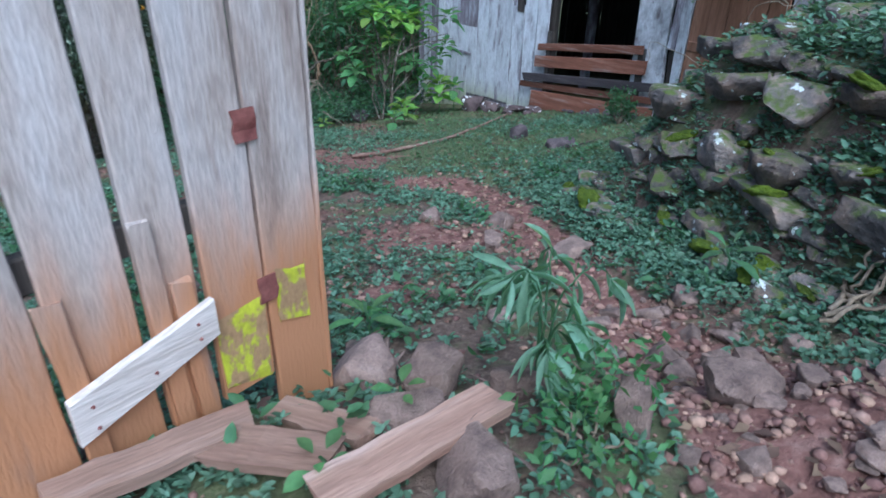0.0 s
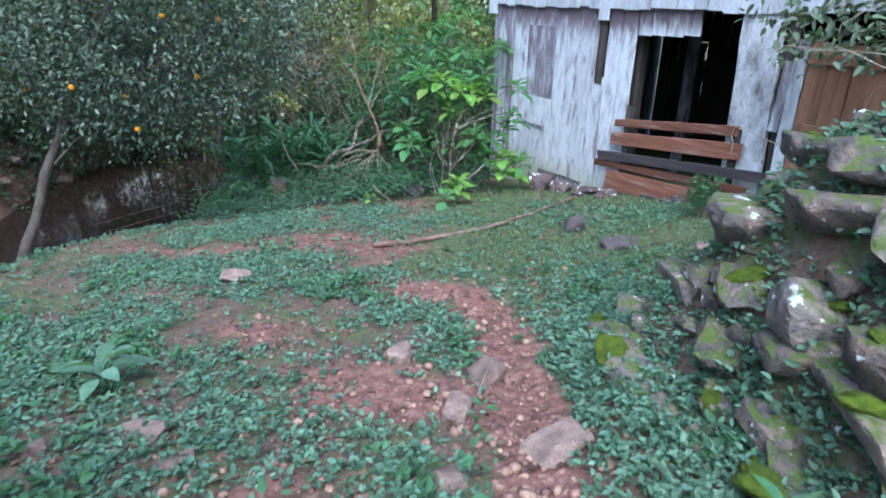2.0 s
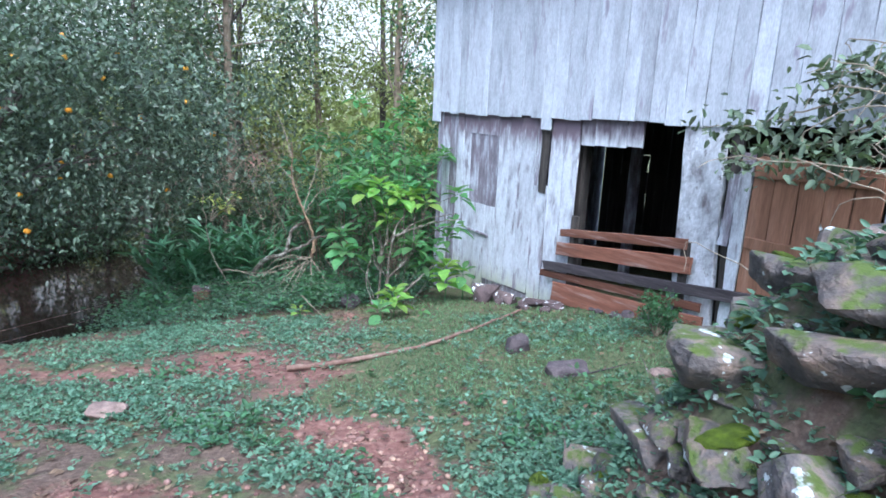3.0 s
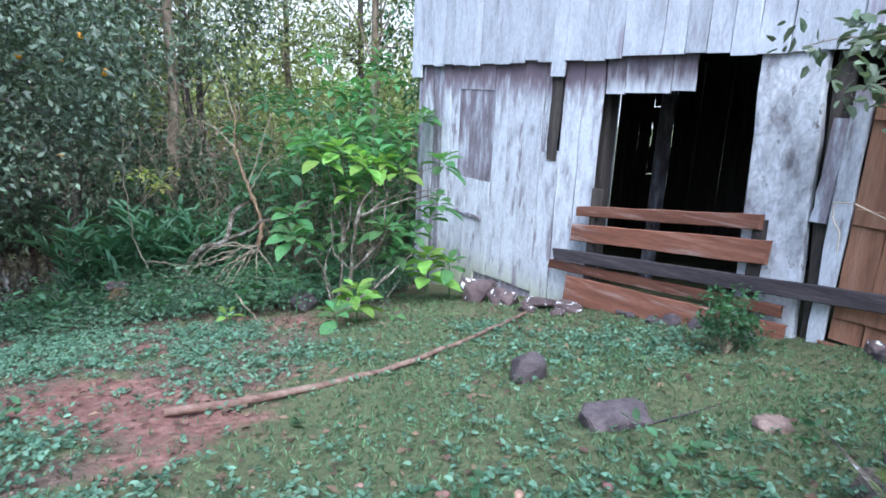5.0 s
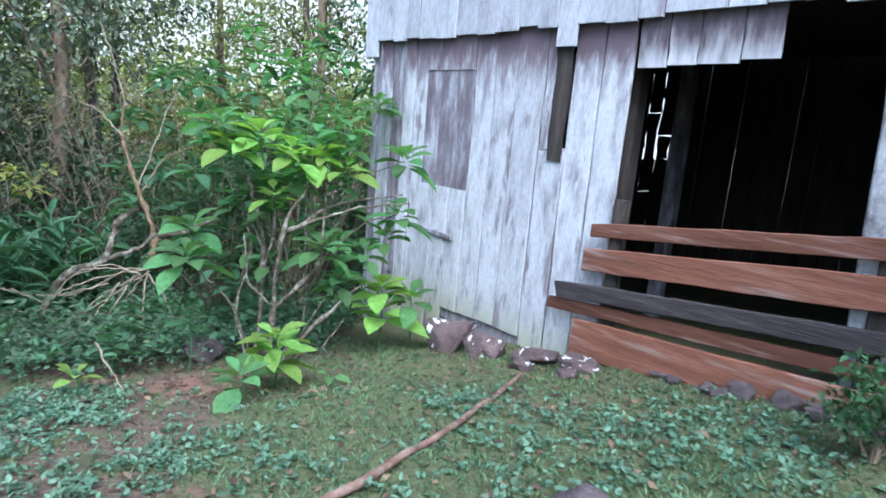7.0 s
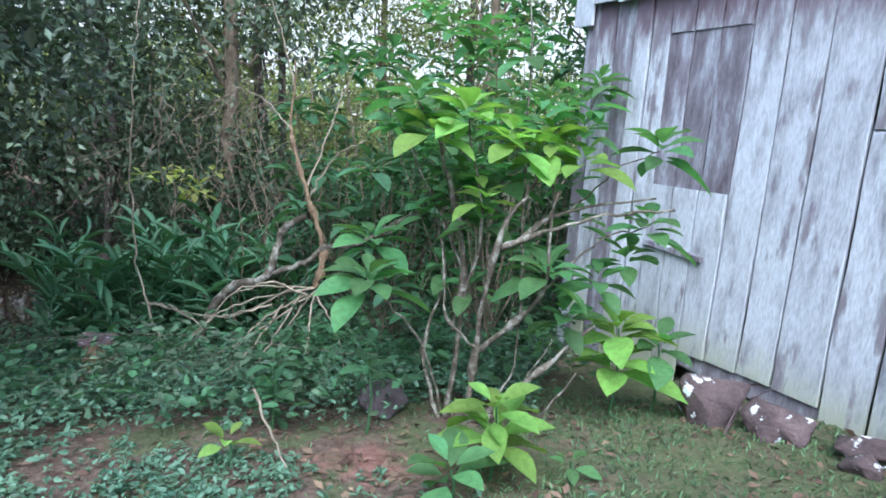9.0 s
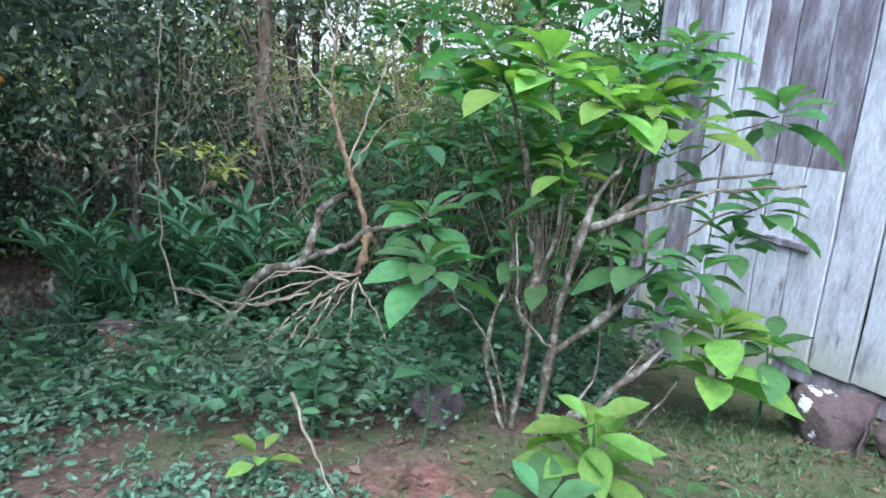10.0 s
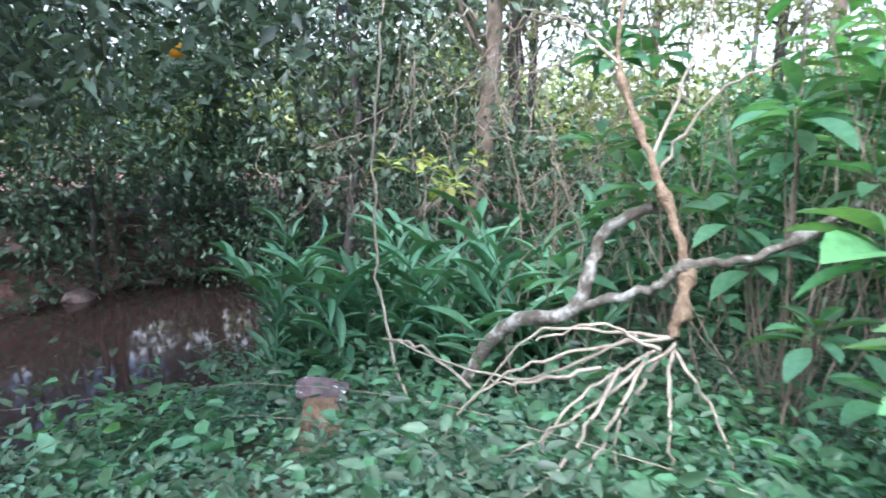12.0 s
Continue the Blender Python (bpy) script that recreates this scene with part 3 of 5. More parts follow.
    board("sill_beam", (-1.58, -1.40, 3.0), (-1.30, -1.12, 8.8), 0.16, M_DARK_WOOD, front, 0.04, along="x")
    board("lintel_beam", (1.26, 1.40, 3.2), (1.30, 1.46, 8.8), 0.14, M_DARK_WOOD, front, 0.04, along="x")
    # wall right of the shed door, seen past the stone bank
    u = 6.86
    while u < 8.6:
        w = rng.uniform(0.2, 0.26)
        board("board", (u, u + w - .008, -1.2), (u, u + w - .008, 1.3), 0.028, M_BARN_DARK, front, 0.0)
        u += w
    # side and back walls: gappy old boards
    side = empty("side_wall")
    side.parent = barn
    side.matrix_local = pose(-0.02, 0, 0, 0, 0, 90)
    back = empty("back_wall")
    back.parent = barn
    back.matrix_local = pose(0, 4.4, 0)
    for wall, length, low in ((side, 4.4, -2.0), (back, 8.6, -2.0)):
        u = 0.03
        while u < length:
            w = rng.uniform(0.18, 0.27)
            gap = 0.004
            if wall is back and (0.25 < u < 1.15):
                # rotten boards with bites out of them
                z = low
                while z < 3.5:
                    z1 = min(3.6, z + rng.uniform(0.25, 0.7))
                    cut = rng.uniform(0.03, 0.08) if -1.3 < z < 0.6 and rng.random() < 0.5 else 0.002
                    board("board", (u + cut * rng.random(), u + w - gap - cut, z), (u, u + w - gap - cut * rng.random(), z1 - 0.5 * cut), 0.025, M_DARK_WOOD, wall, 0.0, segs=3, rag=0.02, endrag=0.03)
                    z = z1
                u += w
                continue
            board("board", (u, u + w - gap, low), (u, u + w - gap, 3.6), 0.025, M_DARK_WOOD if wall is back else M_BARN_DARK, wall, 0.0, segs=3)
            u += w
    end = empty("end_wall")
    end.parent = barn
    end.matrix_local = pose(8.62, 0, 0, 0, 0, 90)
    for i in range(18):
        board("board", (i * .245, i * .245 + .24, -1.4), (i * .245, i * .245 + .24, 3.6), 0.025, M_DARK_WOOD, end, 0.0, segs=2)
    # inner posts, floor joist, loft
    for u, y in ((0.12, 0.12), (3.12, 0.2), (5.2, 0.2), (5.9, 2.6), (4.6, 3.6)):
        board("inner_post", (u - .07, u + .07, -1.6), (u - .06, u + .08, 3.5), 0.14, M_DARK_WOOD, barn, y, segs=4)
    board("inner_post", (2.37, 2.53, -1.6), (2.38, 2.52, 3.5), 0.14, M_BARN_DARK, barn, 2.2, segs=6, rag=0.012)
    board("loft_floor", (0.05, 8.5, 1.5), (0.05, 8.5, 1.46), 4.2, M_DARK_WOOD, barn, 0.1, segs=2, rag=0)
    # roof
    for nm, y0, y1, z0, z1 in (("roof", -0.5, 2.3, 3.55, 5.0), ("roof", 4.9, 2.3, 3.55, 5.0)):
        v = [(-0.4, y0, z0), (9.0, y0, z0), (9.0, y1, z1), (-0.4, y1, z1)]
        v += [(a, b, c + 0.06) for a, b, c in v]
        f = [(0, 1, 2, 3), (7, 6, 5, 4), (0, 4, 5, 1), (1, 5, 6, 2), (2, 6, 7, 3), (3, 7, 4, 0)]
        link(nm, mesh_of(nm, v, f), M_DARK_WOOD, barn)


make_barn()


def make_barricade():
    """Boards nailed across the opening, rising to the right with the slope."""
    bar = empty("barricade", BARN @ Matrix.Translation((0, -0.12, 0)), "red-brown and blackened boards nailed across the barn opening", "barricade")
    rows = (("rail", (-0.405, -0.30, 3.18), (-0.175, -0.055, 5.05), M_RAIL, 0.0), ("rail", (-0.675, -0.50, 3.12), (-0.44, -0.24, 5.17), M_RAIL, -0.01),
            ("rail", (-0.925, -0.80, 2.93), (-0.57, -0.44, 6.05), M_DARK_RAIL, -0.035), ("rail", (-1.05, -0.955, 2.83), (-0.83, -0.73, 5.34), M_RAIL, 0.0),
            ("rail", (-1.37, -1.07, 3.10), (-1.15, -0.88, 5.40), M_RAIL, -0.01), ("rail", (-1.50, -1.40, 3.1), (-1.46, -1.34, 4.75), M_BARN_DARK, 0.0),
            ("rail", (-1.52, -1.44, 3.0), (-1.30, -1.19, 5.25), M_BARN_DARK, 0.02), ("rail", (-1.56, -1.50, 3.5), (-1.36, -1.26, 5.6), M_LOOSE, -0.03))
    for nm, a, b, m, y in rows:
        board(nm, a, b, 0.035, m, bar, y, along="x", segs=12, rag=0.004, endrag=0.03)
    for u in (3.3, 4.98):
        board("cleat", (u, u + 0.1, -1.5), (u, u + 0.1, -0.1), 0.06, M_DARK_WOOD, bar, 0.04)


make_barricade()


def make_shed_door():
    door = empty("shed_door", BARN @ Matrix.Translation((0, -0.03, 0)), "orange-brown plank shed door with cross battens, closed", "door")
    us = [5.66, 5.88, 6.12, 6.36, 6.6, 6.84]
    for u0, u1 in zip(us, us[1:]):
        board("plank", (u0 + .003, u1 - .003, -0.9), (u0 + .003, u1 - .003, 0.93), 0.03, M_DOOR, door, 0.0)
    for z in (0.72, -0.02, -0.72):
        board("batten", (z, z + 0.11, 5.68), (z + .01, z + 0.13, 6.82), 0.025, M_DOOR, door, -0.03, along="x")
    for z, y in ((-1.0, -.06), (-1.16, -.09)):
        board("kick_board", (z - .07, z + 0.08, 5.62), (z - .02, z + 0.12, 7.1), 0.03, M_RAIL, door, y, along="x", endrag=0.02)


make_shed_door()


# ---- the gate by the start ----
GX = Vector((-0.62, -0.78, 0)).normalized()
GATE = Matrix(((GX.x, -0.78 / math.hypot(.62, .78), 0, -0.43), (GX.y, 0.62 / math.hypot(.62, .78), 0, 1.8), (0, 0, 1, 0), (0, 0, 0, 1)))


def make_gate():
    # local x runs from the free end to the back, y away from the path
    gate = empty("plank_gate", GATE, "weathered plank gate with yellow paint and a pale patch board", "gate")
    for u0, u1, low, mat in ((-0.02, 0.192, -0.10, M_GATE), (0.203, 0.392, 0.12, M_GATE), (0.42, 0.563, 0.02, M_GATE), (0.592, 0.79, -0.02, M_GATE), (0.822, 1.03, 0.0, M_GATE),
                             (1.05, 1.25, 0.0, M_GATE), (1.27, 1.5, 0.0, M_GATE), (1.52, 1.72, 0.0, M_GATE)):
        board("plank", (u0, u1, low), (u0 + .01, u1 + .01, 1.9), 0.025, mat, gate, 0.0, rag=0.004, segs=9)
    board("yellow_paint", (0.22, 0.385, 0.135), (0.215, 0.39, 0.42), 0.004, M_YELLOW, gate, -0.006, segs=9, rag=0.0025, endrag=0.03, label="worn yellow paint patch")
    board("yellow_paint", (0.045, 0.165, 0.29), (0.05, 0.165, 0.49), 0.004, M_YELLOW, gate, -0.006, segs=9, rag=0.0025, endrag=0.03)
    for u, z in ((0.195, 0.45), (0.205, 0.98)):
        board("hinge_plate", (u - .035, u + .035, z - .045), (u - .033, u + .037, z + .045), 0.006, M_RUST, gate, -0.009, segs=3, rag=0.006, label="rusty red metal plate")
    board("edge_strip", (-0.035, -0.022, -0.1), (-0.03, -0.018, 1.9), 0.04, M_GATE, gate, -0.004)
    patch = board("patch_board", (0.27, 0.415, 0.82), (0.40, 0.525, 0.40), 0.025, M_PALE, gate, -0.045, along="x", segs=6, rag=0.002, label="pale whitish new board nailed across")
    for u, z in ((0.77, 0.31), (0.77, 0.38), (0.6, 0.385), (0.46, 0.42), (0.46, 0.47)):
        bm = bmesh.new()
        bmesh.ops.create_cone(bm, cap_ends=True, segments=8, radius1=0.006, radius2=0.004, depth=0.008, matrix=Matrix.Translation((u, -0.047, z)) @ Matrix.Rotation(radians(90), 4, "X"))
        me = bpy.data.meshes.new("nail")
        bm.to_mesh(me)
        bm.free()
        link("nail", me, M_RUST, patch)
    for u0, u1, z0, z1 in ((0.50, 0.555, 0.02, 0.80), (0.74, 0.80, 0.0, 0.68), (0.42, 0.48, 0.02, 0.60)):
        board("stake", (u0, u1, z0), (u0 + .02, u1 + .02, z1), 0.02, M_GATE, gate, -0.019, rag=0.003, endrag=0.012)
    for z in (0.7, 1.55):
        board("cross_bar", (z, z + 0.1, 0.0), (z, z + 0.1, 1.7), 0.035, M_DARK_WOOD, gate, 0.026, along="x")


make_gate()


def loose_board(name, a, b, width, thick, mat, label, lift=0.0, tilt=0.0, group=""):
    """A board lying from a to b (x, y, z of its middle line's top)."""
    A, B = Vector(a), Vector(b)
    x = (B - A).normalized()
    z = Vector((0, 0, 1))
    y = z.cross(x).normalized()
    z = x.cross(y)
    m = Matrix(((x.x, z.x, y.x, A.x), (x.y, z.y, y.y, A.y), (x.z, z.z, y.z, A.z), (0, 0, 0, 1))) @ Matrix.Rotation(radians(tilt), 4, "X")
    ob = board(name, (-width / 2, width / 2, 0), (-width / 2, width / 2 * 0.95, (B - A).length), thick, mat, None, -thick, along="x", segs=8, rag=0.006, endrag=0.02)
    ob.matrix_world = m
    return tagged(ob, label, "board", group)


def make_loose_boards():
    g = "loose boards by the gate"
    loose_board("loose_board", (-0.28, 1.02, 0.27), (0.17, 1.35, 0.31), 0.13, 0.045, M_LOOSE, "muddy grey-brown loose board lying on stones", group=g)
    loose_board("loose_board", (-0.52, 1.50, 0.10), (-0.20, 1.30, 0.20), 0.11, 0.04, M_LOOSE, "muddy brown short board leaning on stones", group=g)
    loose_board("loose_board", (-0.62, 1.25, 0.20), (-0.28, 1.17, 0.24), 0.14, 0.04, M_LOOSE, "muddy brown board end lying beside the gate", group=g)
    loose_board("loose_board", (-0.95, 1.0, 0.24), (-0.55, 1.36, 0.2), 0.12, 0.05, M_LOOSE, "red-brown threshold board under the gate", group=g)


make_loose_boards()

# ---- stones ----
ROCKS = [rock_mesh(s, sq) for s, sq in ((1, (1, .8, .6)), (2, (1.1, .8, .55)), (3, (.95, .9, .75)), (4, (1.2, .8, .5)), (5, (1, .75, .7)), (6, (1.15, .9, .6)), (7, (.9, .85, .8)), (8, (1.25, .85, .5)), (9, (1.1, .7, .65)), (10, (.9, .9, .6)), (12, (1.3, .8, .55)), (13, (1, .85, .5)))]


def rock_with(k, mat):
    me = ROCKS[k].copy()
    me.materials.append(mat)
    return me


WALL_ROCKS = [rock_with(k, M_STONE) for k in range(12)]
BARE_ROCKS = [rock_with(k, M_STONE_BARE) for k in range(12)]
PURPLE_ROCKS = [rock_with(k, M_STONE_PURPLE) for k in range(12)]
LICHEN_ROCKS = [rock_with(k, M_STONE_LICHEN) for k in range(12)]


def make_stone_wall():
    wall = empty("stone_wall", Matrix.Translation((2.0, 3.8, 0)), "tumbled dry stone wall, mossy with white lichen spots", "stone wall")
    rng = random.Random(5)
    base = wall.matrix_world.inverted()
    def moss_mesh(seed):
        bm = bmesh.new()
        bmesh.ops.create_icosphere(bm, subdivisions=3, radius=0.5)
        o = Vector((seed * 3.1, seed * 1.7, 0))
        for q in bm.verts:
            q.co *= 1 + 0.45 * noise.noise(q.co * 3 + o) + 0.16 * noise.noise(q.co * 9 + o)
            q.co.z *= 0.5
        me = bpy.data.meshes.new("moss")
        bm.to_mesh(me)
        bm.free()
        me.materials.append(M_MOSS)
        me.polygons.foreach_set("use_smooth", np.ones(len(me.polygons), dtype=bool))
        return me

    cushions = [moss_mesh(k) for k in range(5)]
    for row in range(17):
        filler = row % 2
        across = -0.06 + (0.085 * row if row < 11 else 0.85 + 0.16 * (row - 10))
        y = 1.5 + rng.uniform(0, 0.3)
        while y < 6.5:
            w = rng.uniform(0.12, 0.26) if filler else rng.uniform(0.22, 0.54) * (1.05 if row > 3 else 0.75)
            yc = y + w / 2
            x = float(mound_foot(yc)) + across + rng.uniform(-0.07, 0.07)
            y += w * (1.35 if filler else 0.98)
            if mound(x + 0.4, yc) < 0.04 or (yc < 2.3 and row < 5):
                continue
            z = float(gz(x, yc)) + (0.0 if filler else 0.06 * w)
            ob = new("stone", rng.choice(WALL_ROCKS))
            ob.parent = wall
            turn = rng.uniform(-20, 20) + 90 + 180 * rng.randint(0, 1)
            tall = rng.uniform(0.62, 1.0)
            ob.matrix_local = base @ (pose(x, yc, z, rng.uniform(-9, 9), rng.uniform(-9, 9), turn) @ Matrix.Diagonal((w * 1.08, w * rng.uniform(.8, 1.1), w * tall, 1)))
            if not filler and rng.random() < 0.36:
                cushion = new("moss", rng.choice(cushions))
                cushion.parent = wall
                size = w * rng.uniform(0.3, 0.6)
                cushion.matrix_local = base @ (pose(x + rng.uniform(-0.3, 0.1) * w, yc + rng.uniform(-0.3, 0.3) * w, z + 0.2 * w * tall, rng.uniform(-15, 15), -25, rng.uniform(0, 360)) @ Matrix.Diagonal((size, size * 0.8, size * 0.55, 1)))


make_stone_wall()


def rock(x, y, size, mats, k, rot=0, sink=0.25, label="", group="stones on the ground", tall=1.0, z=None, wide=1.0):
    ob = new("stone", mats[k])
    zz = float(gz(x, y)) if z is None else z
    hgt = size * tall * 0.6
    ob.matrix_world = pose(x, y, zz + hgt * (0.5 - sink), 0, 0, rot) @ Matrix.Diagonal((size * wide, size, size * tall, 1))
    return tagged(ob, label, "stone", group)


for x, y, s, k, rot, tall in ((-0.31, 1.90, 0.34, 2, 20, 1.0), (-0.02, 1.80, 0.30, 4, 70, 1.0), (0.28, 1.68, 0.25, 6, 10, 1.0), (0.10, 1.12, 0.26, 2, 40, 1.0), (-0.33, 2.2, 0.2, 1, 0, .9), (-0.10, 1.42, 0.22, 3, 10, .9)):
    rock(x, y, s, BARE_ROCKS, k, rot, 0.22, "brown-grey rounded stone beside the gate boards", "stones by the gate", tall)
for x, y, s, k, rot, tall in ((1.0, 1.56, 0.30, 0, 0, 1.0), (0.93, 2.05, 0.18, 2, 30, 1.1), (1.1, 1.95, 0.14, 4, 10, 1.0), (1.5, 1.55, 0.22, 1, 30, 0.8), (1.15, 1.15, 0.13, 5, 0, .8), (1.28, 1.22, 0.16, 6, 40, .8), (0.85, 1.2, 0.12, 6, 80, .8)):
    rock(x, y, s, BARE_ROCKS, k, rot, 0.25, "brown stone lying in the gravel", "stones on the path", tall)
rock(0.56, 1.34, 0.17, BARE_ROCKS, 4, 70, 0.2, "tan upright stone among the weeds by the gate", "stones by the gate", 2.0)
for i in range(46):
    r = random.Random(700 + i)
    x, y = r.gauss(1.12, 0.36), r.uniform(0.95, 2.7)
    if x > 0.5:
        rock(x, y, 0.05 + 0.11 * r.random() ** 2, BARE_ROCKS, i % 12, r.uniform(0, 180), 0.25, "small pinkish-brown stone lying in the gravel", "stones on the path", r.uniform(0.8, 1.1))
for x, y, s, k, rot, tall in ((0.40, 3.10, 0.19, 6, 10, 0.9), (0.80, 3.42, 0.30, 1, 40, 0.75), (0.42, 4.10, 0.25, 4, 50, 0.9), (-0.12, 4.2, 0.22, 2, 10, 1.0), (0.32, 3.65, 0.2, 3, 80, .8), (-2.0, 5.75, 0.30, 0, 20, .7),
                              (-1.1, 3.3, 0.2, 3, 0, 0.7), (-0.8, 3.1, 0.15, 1, 30, 0.8), (-1.5, 3.1, 0.16, 6, 30, .8), (0.3, 2.5, 0.14, 5, 10, .8), (0.75, 2.45, 0.13, 1, 0, .8)):
    rock(x, y, s, BARE_ROCKS, k, rot, 0.3, "brown stone half sunk in the weeds", "stones on the ground", tall)
rock(0.93, 7.72, 0.27, PURPLE_ROCKS, 4, 15, 0.15, "purplish-brown angular stone on the grass", tall=1.15)
rock(1.34, 6.98, 0.34, PURPLE_ROCKS, 3, 20, 0.3, "flat grey stone sunk in the grass", tall=0.8)
rock(2.1, 6.9, 0.18, BARE_ROCKS, 5, 0, 0.4, "small brown stone in the grass")
for x, y, s, k, rot, tall in ((0.42, 10.95, 0.50, 2, -40, 1.1), (0.80, 10.70, 0.42, 8, -45, 1.0), (1.12, 10.42, 0.36, 1, -30, 0.9), (0.70, 10.62, 0.18, 6, 10, 1.0), (1.42, 10.15, 0.30, 5, -50, .8), (1.0, 10.25, 0.22, 2, 0, .7), (1.3, 9.95, 0.18, 4, 0, .7)):
    rock(x, y, s, LICHEN_ROCKS, k, rot, 0.22, "reddish-grey foundation stone with white lichen under the barn", "stones under the barn", tall)
for i in range(16):
    r = random.Random(40 + i)
    u = r.uniform(3.1, 6.4)
    p = BARN @ Vector((u, r.uniform(-0.32, 0.05), 0))
    rock(p.x, p.y, r.uniform(0.12, 0.26), LICHEN_ROCKS if i % 3 == 0 else PURPLE_ROCKS, i % 8, r.uniform(0, 180), 0.25, "rough foundation stone along the barn wall", "stones under the barn", 0.85)
rock(-1.52, 10.5, 0.30, PURPLE_ROCKS, 5, 30, 0.1, "dark flat stone leaning under the shrub", tall=1.2)


for i in range(34):
    r = random.Random(300 + i)
    y = 4.5 + 0.3 * i + r.uniform(-0.1, 0.1)
    ax = float(creek_axis(y))
    rock(ax - r.uniform(1.6, 2.5), y, r.uniform(0.25, 0.6), BARE_ROCKS, i % 12, r.uniform(0, 180), 0.3, "reddish-brown rock on the creek's far bank", "rocks along the creek", 0.8)


def make_pebbles():
    rng = np.random.default_rng(8)
    V, F = [], []
    base = 0
    ico = bmesh.new()
    bmesh.ops.create_icosphere(ico, subdivisions=1, radius=0.5)
    iv = np.array([v.co for v in ico.verts])
    jf = np.array([[v.index for v in f.verts] for f in ico.faces])
    ico.free()
    n = 0
    while n < 4200:
        x, y = rng.uniform(-1.5, 2.2), rng.uniform(0.7, 6.2)
        if rng.random() > bare(x, y) * (1.0 if y < 3.6 else 0.35) + 0.03:
            continue
        s = 0.010 + 0.045 * rng.random() ** 4
        a = rng.uniform(0, 6.28)
        v = iv * (1 + rng.normal(0, 0.10, (len(iv), 1))) * np.array([s * rng.uniform(.9, 1.5), s, s * 0.65])
        v = np.stack([v[:, 0] * np.cos(a) - v[:, 1] * np.sin(a), v[:, 0] * np.sin(a) + v[:, 1] * np.cos(a), v[:, 2]], -1)
        V.append(v + np.array([x, y, float(gz(x, y)) + s * 0.18]))
        F.append(jf + base)
        base += len(iv)
        n += 1
    ob = link("pebbles", mesh_of("pebbles", np.concatenate(V), np.concatenate(F)), M_PEBBLE)
    tagged(ob, "pinkish-brown gravel and pebbles on the red path", "gravel", kind="stuff")


make_pebbles()

# ---- pole lying on the grass ----
_r = random.Random(2)
_pp = [(-1.12, 6.95), (-0.57, 7.36), (0.02, 8.0), (0.55, 8.9), (0.98, 9.9)]
_line = bent([(x, y, float(gz(x, y)) + 0.035) for x, y in _pp], 6, 0.004, _r)
_v, _f = tubes([(_line, np.linspace(0.028, 0.015, len(_line)))], 8)
tagged(link("pole", mesh_of("pole", _v, _f), M_POLE, smooth=True), "long thin bowed wooden pole lying on the grass", "pole")


# ---- plants: helpers ----
class Foliage:
    """Collects leaves and strands, then links them as parts."""

    def __init__(self, seed):
        self.rng, self.py = np.random.default_rng(seed), random.Random(seed)
        self.v, self.f, self.n = [], [], 0
        self.strands = []

    def leaves(self, pos, way, length, ratio, template=LEAF_SMALL, roll=0.5):
        v, f = leaf_arrays(np.asarray(pos, float), np.asarray(way, float), length, ratio, template, self.rng, roll)
        self.v.append(v)
        self.f.append(f + self.n)
        self.n += len(v)

    def rosette(self, p, count, size, ratio=0.54, up=0.75, down=-0.15):
        a = np.arange(count) * 2.4 + self.rng.uniform(0, 6.28)
        e = np.linspace(down, up, count) + self.rng.normal(0, 0.12, count)
        way = np.stack([np.cos(a) * np.cos(e), np.sin(a) * np.cos(e), np.sin(e)], -1)
        pos = np.array(p, float) + 0.03 * way + np.array([0, 0, 1]) * np.linspace(-0.12, 0.03, count)[:, None] * size * 2
        self.leaves(pos, way, size * self.rng.uniform(0.6, 1.1, count) * np.linspace(1.05, 0.65, count), ratio, LEAF_BROAD, 0.16)

    def cloud(self, centre, radii, count, size, ratio=0.45, clumps=30, clump=0.28, shell=0.5):
        c = np.asarray(centre, float)
        d = unit(self.rng.normal(0, 1, (clumps, 3)))
        mid = c + d * np.asarray(radii) * (shell + (1 - shell) * self.rng.random((clumps, 1)) ** 0.5)
        k = self.rng.integers(0, clumps, count)
        pos = mid[k] + self.rng.normal(0, 1, (count, 3)) * clump * np.array([1, 1, 0.75])
        way = self.rng.normal(0, 1, (count, 3)) + 0.5 * unit(pos - c) + np.array([0, 0, -0.25])
        self.leaves(pos, way, size * self.rng.uniform(0.6, 1.3, count), ratio, LEAF_SMALL, 0.7)
        return mid

    def strand(self, points, r0, r1, n=6, wobble=0.006, knots=()):
        line = bent(points, n, wobble, self.py)
        r = np.linspace(r0, r1, len(line))
        for k in knots:
            i = int(k * (len(line) - 1))
            r[i] *= 1.9
            if i + 1 < len(r):
                r[i + 1] *= 1.5
        self.strands.append((line, r))

    def link_each(self, name, mat, parent, sides=6, label=""):
        for s in self.strands:
            vv, ff = tubes([s], sides)
            link(name, mesh_of(name, vv, ff), mat, parent, label, smooth=True)
        self.strands = []

    def link_leaves(self, name, mat, parent, label=""):
        if self.v:
            v = np.concatenate(self.v)
            ob = link(name, mesh_of(name, v, np.concatenate(self.f)), mat, parent, label)
            self.v, self.f, self.n = [], [], 0
            return ob

    def link_strands(self, name, mat, parent, sides=6, label=""):
        if self.strands:
            v, f = tubes(self.strands, sides)
            self.strands = []
            return link(name, mesh_of(name, v, f), mat, parent, label, smooth=True)


# ---- ground cover ----
def scatter(count, box, keep, seed):
    rng = np.random.default_rng(seed)
    x, y = rng.uniform(box[0], box[1], count), rng.uniform(box[2], box[3], count)
    ok = rng.random(count) < keep(x, y)
    return x[ok], y[ok]


